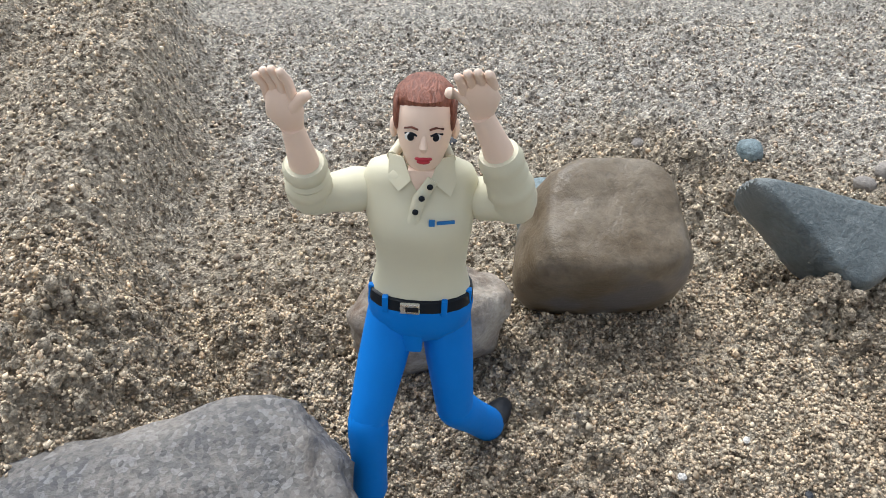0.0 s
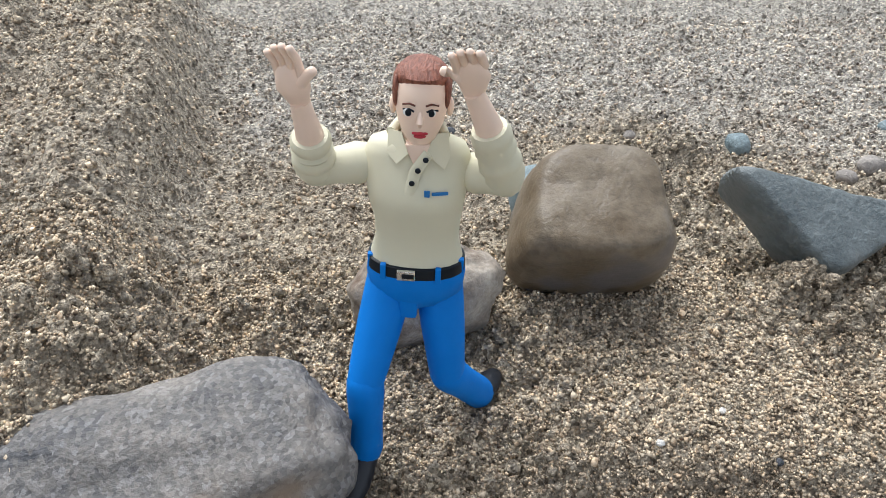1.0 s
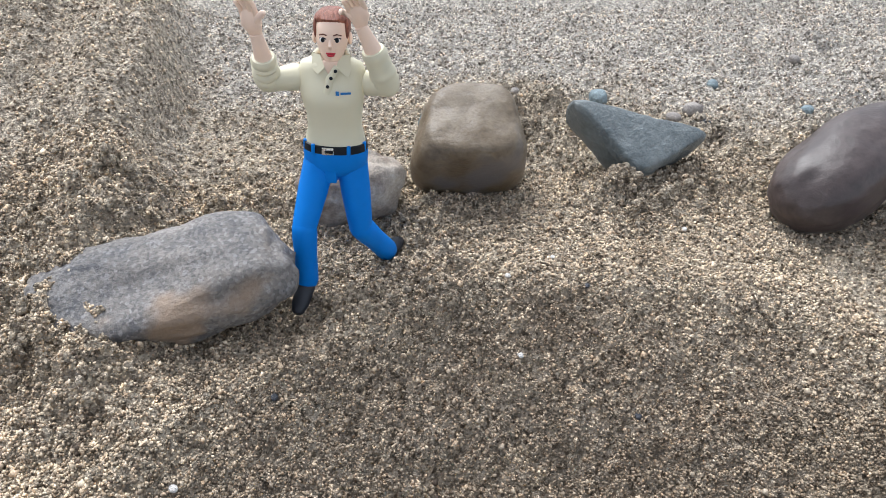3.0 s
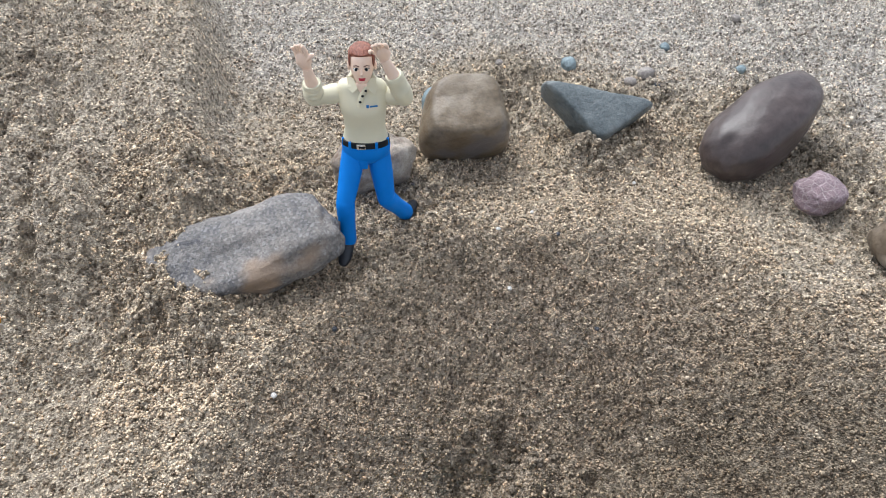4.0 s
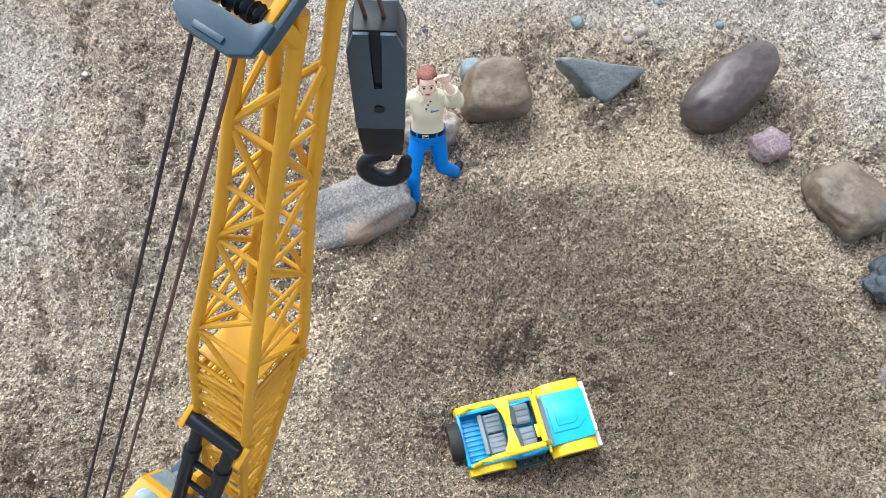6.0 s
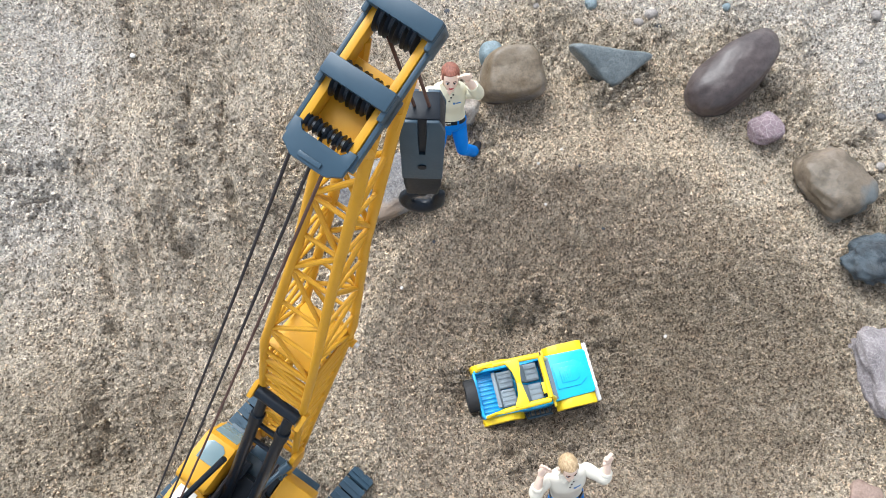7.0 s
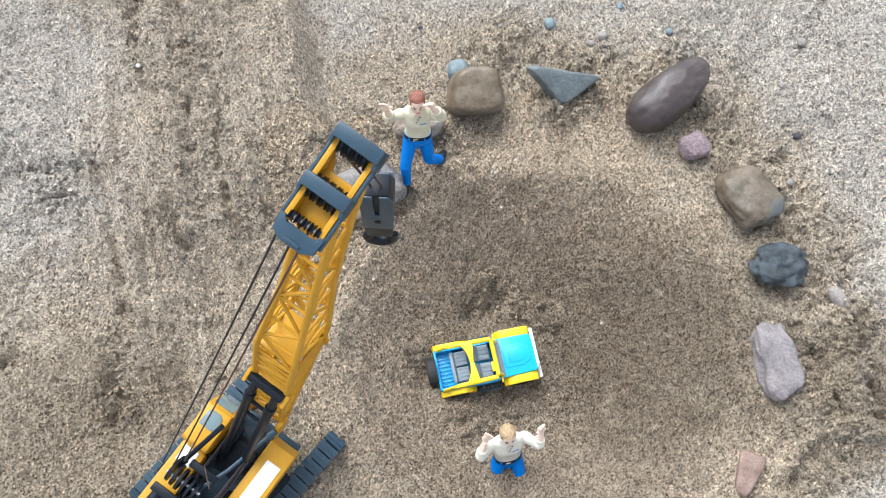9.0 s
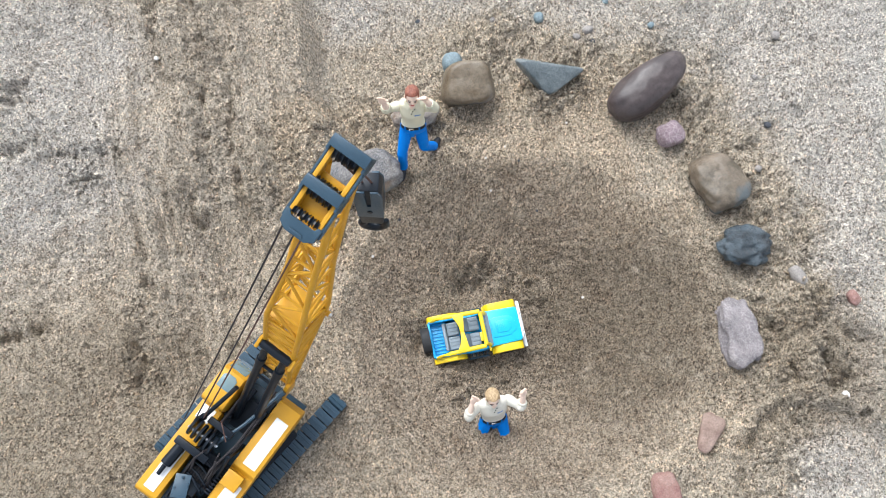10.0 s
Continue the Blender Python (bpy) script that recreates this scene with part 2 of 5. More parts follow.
def tube(bm, pts, radii, mat=0, n=10, flat=1.0, side=(1, 0, 0), round_ends=False):
    """A limb or rod through points, with a radius at each."""
    pts = [Vector(p) for p in pts]
    radii = list(radii) if isinstance(radii, (list, tuple)) else [radii] * len(pts)
    if round_ends:
        d0, d1 = (pts[1] - pts[0]).normalized(), (pts[-1] - pts[-2]).normalized()
        a, b = radii[0], radii[-1]
        pts = [pts[0] - d0 * a * 0.85, pts[0] - d0 * a * 0.5] + pts + [pts[-1] + d1 * b * 0.5, pts[-1] + d1 * b * 0.85]
        radii = [a * 0.5, a * 0.86] + radii + [b * 0.86, b * 0.5]
    rings = []
    for i, p in enumerate(pts):
        d = (pts[min(i + 1, len(pts) - 1)] - pts[max(i - 1, 0)]).normalized()
        s = Vector(side)
        if abs(d.dot(s)) > 0.9:
            s = Vector((0, 1, 0)) if abs(d.y) < 0.9 else Vector((0, 0, 1))
        ux = (s - d * s.dot(d)).normalized()
        rings.append(ring(bm, p, ux, d.cross(ux), radii[i], radii[i] * flat, n))
    return skin(bm, rings, mat)


def box(bm, c, size, bevel=0.05, turn=(0, 0, 0), mat=0, taper=(1, 1), shift=0.0):
    """A bevelled box; taper: how much narrower its top is in x and y; shift: the top's shift in x."""
    m = pose(*c, *turn)
    got = bmesh.ops.create_cube(bm, size=1.0)["verts"]
    for v in got:
        k = v.co.z + 0.5
        v.co = Vector((v.co.x * size[0] * (1 + (taper[0] - 1) * k) + shift * k, v.co.y * size[1] * (1 + (taper[1] - 1) * k), v.co.z * size[2]))
    bmesh.ops.transform(bm, matrix=m, verts=got)
    faces = list({f for v in got for f in v.link_faces})
    for f in faces:
        f.material_index = mat
    if bevel:
        edges = list({e for v in got for e in v.link_edges})
        bmesh.ops.bevel(bm, geom=edges, offset=min(bevel, min(size) * 0.3), segments=2, affect="EDGES", profile=0.6, material=-1)


def prism(bm, outline, axis, lo, hi, mat=0, bevel=0.04):
    """An outline of (a, b) pairs pushed along an axis from lo to hi."""
    def at(a, b, h):
        return {"x": (h, a, b), "y": (a, h, b), "z": (a, b, h)}[axis]
    low, high = [bm.verts.new(at(a, b, lo)) for a, b in outline], [bm.verts.new(at(a, b, hi)) for a, b in outline]
    n = len(outline)
    fs = [bm.faces.new(low[::-1]), bm.faces.new(high)] + [bm.faces.new((low[i], low[(i + 1) % n], high[(i + 1) % n], high[i])) for i in range(n)]
    for f in fs:
        f.material_index = mat
    if bevel:
        bmesh.ops.bevel(bm, geom=list({e for f in fs for e in f.edges}), offset=bevel, segments=2, affect="EDGES", profile=0.6, material=-1)


def ball(bm, c, r, mat=0, seg=12, turn=(0, 0, 0)):
    got = bmesh.ops.create_uvsphere(bm, u_segments=seg, v_segments=max(6, seg * 2 // 3), radius=1.0)["verts"]
    r = r if isinstance(r, (list, tuple)) else (r, r, r)
    bmesh.ops.transform(bm, matrix=pose(*c, *turn) @ Matrix.Diagonal((*r, 1)), verts=got)
    for f in {f for v in got for f in v.link_faces}:
        f.material_index = mat


# ---- the sand ----
def lattice(ix, iy, seed):
    h = (ix.astype(np.int64) * 374761393 + iy.astype(np.int64) * 668265263 + seed * 974634781) & 0x7FFFFFFF
    h = ((h ^ (h >> 13)) * 1274126177) & 0x7FFFFFFF
    return ((h ^ (h >> 16)) & 0xFFFF) / 65535.0


def wave(x, y, cell, seed=0, octaves=1):
    """Smooth noise of about -1 to 1, with lumps of the size of cell."""
    out, amp, total = 0.0, 1.0, 0.0
    for o in range(octaves):
        u, v = x / cell + 37.1 * o, y / cell + 11.7 * o
        iu, iv = np.floor(u), np.floor(v)
        fu, fv = u - iu, v - iv
        fu, fv = fu * fu * (3 - 2 * fu), fv * fv * (3 - 2 * fv)
        a, b = lattice(iu, iv, seed + o), lattice(iu + 1, iv, seed + o)
        c, d = lattice(iu, iv + 1, seed + o), lattice(iu + 1, iv + 1, seed + o)
        out = out + amp * ((a * (1 - fu) + b * fu) * (1 - fv) + (c * (1 - fu) + d * fu) * fv - 0.5) * 2
        total, amp, cell = total + amp, amp * 0.55, cell * 0.5
    return out / total


def step(x, lo, hi):
    k = np.clip((x - lo) / (hi - lo), 0, 1)
    return k * k * (3 - 2 * k)


def near(x, y, cx, cy, r):
    return np.exp(-((x - cx) ** 2 + (y - cy) ** 2) / (r * r))


# crumbly heaps pushed up beside the stones: x, y, size, height in centimetres
HEAPS = [(2.2, 1.8, 0.8, 0.5), (0.9, 1.2, 0.6, 0.35), (4.6, 0.9, 0.7, 0.45), (-3.6, -2.2, 0.7, 0.35), (0.0, -7.6, 0.8, 0.4), (3.0, -7.4, 0.7, 0.35), (6.8, -1.2, 0.8, 0.4), (1.6, 8.9, 0.8, 0.4), (-0.8, 8.9, 0.7, 0.35), (2.0, 11.3, 0.9, 0.35), (10.2, 13.5, 1.0, 1.2), (9.2, 13.8, 0.8, 0.6), (11.4, 13.9, 0.9, 0.9), (12.4, 14.5, 0.8, 0.6), (6.1, 19.1, 1.8, 0.6), (12.6, 17.5, 1.5, 0.45), (14.2, 14.9, 1.4, 0.35), (22.9, 11.4, 1.6, 0.45), (24.3, 4.4, 1.7, 0.5), (25.3, -0.1, 1.6, 0.5), (23.5, -6.1, 1.4, 0.5), (26.7, -4.1, 1.8, 0.6), (23.3, -10.1, 1.6, 0.5), (26.7, -9.1, 1.8, 0.55), (21.9, -17.1, 1.8, 0.5), (18.1, -18.1, 1.5, 0.4), (-10.3, 6.9, 1.3, 0.45), (-8.3, 5.9, 1.2, 0.4), (-8.8, 12.5, 1.6, 0.6), (-5.5, 13.5, 1.4, 0.4), (0.9, 13.7, 1.2, 0.35), (-11.7, 9.9, 1.3, 0.4), (8.0, 20.9, 1.9, 0.5), (20.9, 17.4, 1.6, 0.4), (-2.8, 14.5, 1.2, 0.3)]
# crumbs along the outer edge of the damp ring
for turn_k in range(16):
    turn_a, turn_r = radians(68 - 7.2 * turn_k), 21.3 + 1.6 * math.sin(2.3 * turn_k)
    HEAPS.append((5.0 + turn_r * math.cos(turn_a), -2.0 + turn_r * math.sin(turn_a), 0.8 + 0.3 * math.sin(1.7 * turn_k), 0.5))
# small holes: x, y, size, depth
HOLES = [(-2.7, 8.5, 1.2, 0.75), (2.0, 11.9, 0.8, 0.5), (-0.9, 10.1, 0.9, 0.55), (0.9, 9.9, 0.6, 0.35), (1.2, 0.2, 0.8, 0.6), (2.4, 0.7, 0.6, 0.4), (-3.4, -4.5, 0.9, 0.6), (-0.4, -9.4, 0.7, 0.5), (4.9, -0.9, 0.6, 0.4), (23.2, -7.3, 0.5, 0.6), (29.3, -9.4, 0.9, 0.8), (30.6, -9.7, 0.8, 0.7), (27.4, -3.1, 0.7, 0.6), (24.3, 1.1, 0.7, 0.5), (-29.0, 9.4, 1.2, 0.4), (19.6, -17.4, 0.6, 0.5), (3.1, 2.1, 0.45, 0.8), (3.5, 1.3, 0.4, 0.6), (1.1, 0.7, 0.5, 0.5), (6.9, -0.1, 0.35, 0.6), (-3.5, -3.4, 0.8, 0.6), (-0.8, -7.6, 0.45, 0.9), (2.2, -6.4, 0.6, 0.5), (19.9, -15.3, 0.5, 0.8), (22.1, -18.7, 0.5, 0.7)]


# gullies, broken edges and narrow cracks: two ends, width, depth
GULLIES = [(-24.0, -4.4, -23.6, -1.5, 0.5, 0.6), (-23.5, -0.7, -23.1, 3.1, 0.6, 0.5), (-34.1, 0.7, -30.1, 1.2, 0.6, 0.7), (-28.1, 12.3, -26.0, 12.1, 0.22, 1.2), (-19.2, 18.9, -20.7, 23.2, 0.5, 0.5),
           (-20.8, 24.2, -18.6, 29.6, 0.5, 0.55), (-35.2, 19.5, -32.0, 20.5, 0.45, 0.8), (-34.9, 21.3, -31.6, 21.3, 0.5, 0.8), (-35.0, 15.3, -30.4, 16.0, 0.45, 0.7), (-19.3, 9.8, -18.2, 7.1, 0.4, 0.7),
           (-29.5, 14.5, -24.4, 14.0, 0.35, 0.5), (-17.0, 25.6, -16.9, 17.4, 0.35, 0.45), (-16.9, 17.4, -17.4, 9.5, 0.35, 0.4), (-14.9, 19.9, -15.0, 8.7, 0.3, 0.4), (26.7, -4.8, 27.0, -7.2, 0.28, 1.0),
           (27.3, -9.5, 27.1, -12.3, 0.55, 1.3), (27.1, -12.3, 28.3, -14.4, 0.4, 1.2), (28.9, -9.8, 28.0, -12.8, 0.5, 1.1), (24.2, -10.6, 24.3, -11.8, 0.3, 0.8), (22.3, -6.8, 22.2, -7.6, 0.3, 1.2)]


def gully(x, y, x0, y0, x1, y1):
    """Distance from a line between two places, with a ragged course."""
    ux, uy = x1 - x0, y1 - y0
    k = np.clip(((x - x0) * ux + (y - y0) * uy) / (ux * ux + uy * uy), 0, 1)
    return np.hypot(x - x0 - k * ux + 0.35 * wave(x, y, 1.3, 61), y - y0 - k * uy + 0.35 * wave(x, y, 1.3, 63))


def height(x, y, fine=True):
    """The sand's height at a place, all in centimetres."""
    r = np.hypot(x - 5.0, y + 4.0) + 0.7 * wave(x, y, 7.0, 3)
    k = np.clip((r - 5.0) / 8.6, 0, 1)
    z = -5.6 * (1 - k ** 1.2 * (1.12 - 0.12 * k))
    z = z + 0.25 * near(r, 0 * r, 14.2, 0, 1.2)
    # the bank on the left, with its broken edge
    edge = -6.4 + 1.6 * wave(x, y, 6.0, 5, 2) - 0.12 * (y - 15)
    bank = step(y, 2.0, 13.0) * step(-x, -edge, -edge + 2.5)
    z = z + 3.0 * bank - 1.6 * bank * step(-x, 17.0, 26.0)
    z = z + 0.9 * near(x, y, -29, -3, 6) - 0.9 * near(x, y, -22.5, -4.5, 3) + 0.8 * near(x, y, -30, -9, 3.5) - 0.7 * near(x, y, -26.5, -6.5, 2.2) + 0.7 * near(x, y, -24, -9, 5)
    # scraped furrows that run away from the camera
    furrow = step(-x, 8.0, 11.0) * (1 - step(-x, 22.0, 30.0)) * step(y, -12.0, -4.0)
    z = z + 0.75 * furrow * wave(x * 3.2 + 0.25 * y, y * 0.28, 3.0, 9, 2) + 0.5 * furrow * wave(x, y * 0.2, 2.4, 12)
    broken = 0 * x
    for gx, gy, kx, ky, w, d in GULLIES:
        off = gully(x, y, gx, gy, kx, ky)
        z = z - 1.6 * d * np.exp(-(off / w) ** 2) * (0.75 + 0.5 * wave(x, y, 0.8, 65))
        broken = np.maximum(broken, np.exp(-(off / (w + 0.9)) ** 2))
    z = z + 0.7 * step(-x, 9.0, 14.0) * wave(x, y, 5.0, 51, 3) + 0.75 * step(x, 21.0, 25.0) * (1 - step(x, 31.0, 36.0)) * wave(x, y, 2.8, 53, 2)
    # the round print at the right
    q = np.hypot(x - 23.5, y + 19.0)
    z = z - 0.8 * (1 - step(q, 5.4, 6.2)) + 0.5 * np.exp(-((q - 6.6) / 0.5) ** 2) * step(y, -19.0, -15.0)
    for hx, hy, s, d in HOLES:
        z = z - d * near(x, y, hx, hy, s)
    crumb = 0.5 + 1.0 * broken
    for hx, hy, s, d in HEAPS:
        g = near(x, y, hx, hy, s)
        z = z + d * g * (0.75 + 0.5 * wave(x, y, 0.9, 21))
        crumb = crumb + 1.3 * near(x, y, hx, hy, s * 1.5)
    smooth = near(x, y, 12, 10, 5) * 0.2 - 0.35 * (1 - step(r, 9, 14))
    crumb = np.clip(crumb + 0.1 * step(-x, 5.0, 9.0) + 0.3 * step(x, 17.0, 22.0) - smooth, 0.25, 1.9)
    z = z + 0.16 * wave(x, y, 2.2, 31, 2) + 0.16 * crumb * wave(x, y, 1.4, 35) + 0.25 * wave(x, y, 9.0, 33)
    if fine:
        z = z + 0.2 * crumb * wave(x, y, 0.8, 41, 2)
        # rounded clumps with narrow gaps between them
        z = z + 0.34 * (0.15 + 0.75 * crumb) * (np.abs(wave(x, y, 0.42, 43)) - 0.3) + 0.20 * (0.5 + 0.5 * crumb) * (np.abs(wave(x * 0.8 + y * 0.6, y * 0.8 - x * 0.6, 0.25, 47)) - 0.3)
    return z


def ground_z(x, y):
    return float(height(np.array([x], float), np.array([y], float), False)[0])


def axis_steps(lo, hi, cell):
    """Even steps over the part that is seen, then ever longer ones out to the horizon."""
    inner = list(np.arange(lo, hi + cell / 2, cell))
    grow, d, out = cell, 0.0, []
    while d < 60000:
        grow *= 1.35
        d += grow
        out.append(d)
    return np.array([lo - v for v in reversed(out)] + inner + [inner[-1] + v for v in out])


def grid_mesh(name, xs, ys):
    gx, gy = np.meshgrid(xs, ys)
    far = step(np.maximum(np.abs(gx), np.abs(gy)), 45, 60)
    gz = height(gx, gy) * (1 - far)
    co = np.stack([gx, gy, gz], -1).reshape(-1, 3) * C
    nx, ny = len(xs), len(ys)
    i = (np.arange(ny - 1)[:, None] * nx + np.arange(nx - 1)[None, :]).ravel()
    quads = np.stack([i, i + 1, i + nx + 1, i + nx], 1)
    return mesh_from(name, co, quads)


def mesh_from(name, co, polys):
    me = bpy.data.meshes.new(name)
    k = polys.shape[1]
    me.vertices.add(len(co))
    me.vertices.foreach_set("co", np.ascontiguousarray(co, np.float32).ravel())
    me.loops.add(polys.size)
    me.loops.foreach_set("vertex_index", np.ascontiguousarray(polys, np.int32).ravel())
    me.polygons.add(len(polys))
    me.polygons.foreach_set("loop_start", np.arange(0, polys.size, k, dtype=np.int32))
    me.update(calc_edges=True)
    return me


sand = grid_mesh("ground", axis_steps(-37.0, 36.0, 0.088), axis_steps(-23.0, 33.0, 0.098))
sand.materials.append(SAND)
sand.polygons.foreach_set("use_smooth", [True] * len(sand.polygons))
ground = tagged(new("ground", sand), "damp brown sand with a shallow pit, scraped furrows and crumbs", "sand", kind="structure")


def scatter(rng, n, lo, hi, size, lift):
    """Many loose eight-sided grains lying in the sand, as one mesh."""
    x, y = rng.uniform(lo[0], hi[0], n), rng.uniform(lo[1], hi[1], n)
    s = size[0] + (size[1] - size[0]) * rng.random(n) ** 2.2
    z = height(x, y) + s * lift
    base = np.array([(1, 0, 0), (0, 1, 0), (-1, 0, 0), (0, -1, 0), (0, 0, 1), (0, 0, -1)], float)
    tris = np.array([(0, 1, 4), (1, 2, 4), (2, 3, 4), (3, 0, 4), (1, 0, 5), (2, 1, 5), (3, 2, 5), (0, 3, 5)])
    q = rng.normal(size=(n, 4))
    q /= np.linalg.norm(q, axis=1)[:, None]
    a, b, c, d = q.T
    rot = np.stack([1 - 2 * (c * c + d * d), 2 * (b * c - a * d), 2 * (b * d + a * c), 2 * (b * c + a * d), 1 - 2 * (b * b + d * d), 2 * (c * d - a * b),
                    2 * (b * d - a * c), 2 * (c * d + a * b), 1 - 2 * (b * b + c * c)], 1).reshape(n, 3, 3)
    v = base[None] * (s[:, None, None] * rng.uniform(0.6, 1.25, (n, 6, 1)))
    v = np.einsum("nij,nkj->nki", rot, v) + np.stack([x, y, z], 1)[:, None]
    return v.reshape(-1, 3) * C, (tris[None] + 6 * np.arange(n)[:, None, None]).reshape(-1, 3)


rng = np.random.default_rng(5)
fields = [scatter(rng, 72000, (-12, 2), (16, 16), (0.032, 0.068), 0.5), scatter(rng, 84000, (-37, -22), (36, 32), (0.05, 0.10), 0.5),
          scatter(rng, 44000, (-11, -16), (20, 4), (0.042, 0.08), 0.5), scatter(rng, 1800, (-38, -24), (36, 26), (0.09, 0.17), 0.4)]
at, cos, tri = 0, [], []
for co, tr in fields:
    cos.append(co)
    tri.append(tr + at)
    at += len(co)
grains = mesh_from("sand_grains", np.concatenate(cos), np.concatenate(tri))
grains.materials.append(GRAINS)
tagged(new("sand_grains", grains), "loose coarse sand grains in brown, grey, orange and white", "sand", kind="stuff")


def clods():
    """Lumps of sand stuck together, lying on and round the heaps and the broken bank, as one mesh."""
    rng = np.random.default_rng(17)
    bm = bmesh.new()
    bmesh.ops.create_icosphere(bm, subdivisions=2, radius=1.0)
    ball = np.array([v.co for v in bm.verts])
    faces = np.array([[v.index for v in f.verts] for f in bm.faces])
    bm.free()
    spots = [(hx, hy, s, 26) for hx, hy, s, d in HEAPS] + [*((0.5 * (a + c), 0.5 * (b + d), 1.2, 30) for a, b, c, d, w, h in GULLIES), (-8.5, 14, 2.6, 60), (-7, 10, 2.2, 60), (-11, 8, 2.4, 40), (10.1, 13.5, 0.8, 110), (27, -11, 2.2, 80), (3, 1.2, 1.4, 50)]
    cos, tri, at = [], [], 0
    for hx, hy, s, n in spots:
        x, y = hx + rng.normal(size=n) * s * 0.75, hy + rng.normal(size=n) * s * 0.75
        size = 0.07 + 0.12 * rng.random(n) ** 2
        z = height(x, y) + 0.25 * size
        for k in range(n):
            bump_up = 1 + 0.55 * wave(ball[:, 0] * 1.7 + ball[:, 2] + 9 * k, ball[:, 1] * 1.7 - ball[:, 2] * 0.7, 0.8, 71, 2)
            cos.append(ball * bump_up[:, None] * size[k] * rng.uniform(0.75, 1.2, 3) + (x[k], y[k], z[k]))
            tri.append(faces + at)
            at += len(ball)
    me = mesh_from("sand_clods", np.concatenate(cos) * C, np.concatenate(tri))
    me.polygons.foreach_set("use_smooth", [True] * len(me.polygons))
    me.materials.append(SAND)
    tagged(new("sand_clods", me), "damp brown lumps of sand heaped beside the stones", "sand", kind="stuff")


clods()


# ---- the stones round the pit ----
def stone_mesh(bm, size, seed, power=2.4, rough=0.05, shape=None, flat_top=0.0, sub=5, lump=1.0):
    """A worn stone: a rounded block with uneven sides. shape: (x, y, z) on the unit form to a new place."""
    got = bmesh.ops.create_icosphere(bm, subdivisions=sub, radius=1.0)["verts"]
    for v in got:
        d = v.co.normalized()
        k = (abs(d.x) ** power + abs(d.y) ** power + abs(d.z) ** power) ** (-1 / power)
        p = d * k
        if shape:
            p = Vector(shape(*p))
        if flat_top and p.z > flat_top:
            p.z = flat_top + (p.z - flat_top) * 0.25
        o = Vector((seed * 3.1, seed * 1.7, seed * 0.9))
        f = 1 + rough * lump * 1.6 * noise.noise(p * 1.3 + o) + rough * 0.6 * noise.noise(p * 3.5 + o) + rough * 0.22 * noise.noise(p * 10 + o) + rough * 0.08 * noise.noise(p * 26 + o)
        v.co = Vector((p.x * size[0] * f, p.y * size[1] * f, p.z * size[2] * f))


def stone(name, label, mat, x, y, size, turn, seed, sink=0.25, tilt=(0, 0), up=None, **more):
    bm = bmesh.new()
    stone_mesh(bm, size, seed, **more)
    ob = finish(name, bm, mat, None, "", 60)
    z = ground_z(x, y) + size[2] * (1 - 2 * sink) if up is None else up
    ob.matrix_world = pose(x * C, y * C, z * C, tilt[0], tilt[1], turn)
    return tagged(ob, label, "stone", "stones round the pit")


def wedge(x, y, z):
    # narrower towards the back
    return x * (1 - 0.13 * y - 0.13 * z), y, z


def triangle(x, y, z):
    k = 0.5 + 0.26 * (y + 1)
    return x * k - 0.12 * (1 - y) * 0.5, y, z


TIPS = ((-2.75, 1.8), (2.9, 0.35), (-0.3, -1.65))


def slab(x, y, z):
    # a rounded three-cornered outline
    a, r, total = math.atan2(y, x), math.hypot(x, y), 0.0
    for (ax, ay), (bx, by) in zip(TIPS, TIPS[1:] + TIPS[:1]):
        nx, ny = ay - by, bx - ax
        far = nx * ax + ny * ay
        total += max(0.0, (nx * math.cos(a) + ny * math.sin(a)) / far) ** 5
    square = (abs(math.cos(a)) ** 3.6 + abs(math.sin(a)) ** 3.6) ** (-1 / 3.6)
    b = total ** (-1 / 5) / square
    return r * b * math.cos(a), r * b * math.sin(a), z


def saddle(x, y, z):
    hollow = math.exp(-((x + 0.25) / 0.5) ** 2 - ((y + 0.55) / 0.45) ** 2)
    return x, y * (0.95 + 0.05 * x) + 0.10 * math.sin(2.2 * x), z * (0.84 + 0.2 * x) - 0.2 * hollow * max(z, 0)


def egg(x, y, z):
    return x, y * (1 - 0.13 * x), z * (1 - 0.1 * x)


R_GRANITE = rock("granite_grey", (0.042, 0.045, 0.054), (0.185, 0.168, 0.152), 48, 0.65, 0.2, 0.0018, (0.27, 0.195, 0.135))
R_BROWN = rock("stone_brown", (0.105, 0.074, 0.042), (0.19, 0.155, 0.112), 50, 0.42, 0.0, 0.0006, (0.13, 0.12, 0.12))
R_SLATE = rock("stone_slate", (0.07, 0.092, 0.10), (0.145, 0.172, 0.178), 60, 0.38, 0.06, 0.0016, (0.16, 0.175, 0.175))
R_DARK = rock("stone_dark", (0.042, 0.031, 0.030), (0.078, 0.060, 0.057), 35, 0.40, 0.0, 0.0004)
R_RED = rock("stone_red", (0.125, 0.072, 0.088), (0.26, 0.18, 0.205), 110, 0.65, 0.15, 0.0014, None, 0.3)
R_OLIVE = rock("stone_olive", (0.085, 0.068, 0.046), (0.165, 0.128, 0.092), 46, 0.42, 0.0, 0.0010, (0.085, 0.105, 0.112))
R_BLACK = rock("stone_blue_black", (0.009, 0.016, 0.022), (0.055, 0.08, 0.098), 110, 0.3, 0.05, 0.0022)
R_PINK = rock("stone_pink_grey", (0.11, 0.092, 0.10), (0.235, 0.205, 0.208), 95, 0.75, 0.2, 0.0014, None, 0.15)
R_ROSE = rock("stone_rose", (0.18, 0.115, 0.09), (0.28, 0.20, 0.16), 80, 0.6, 0.0, 0.0008)
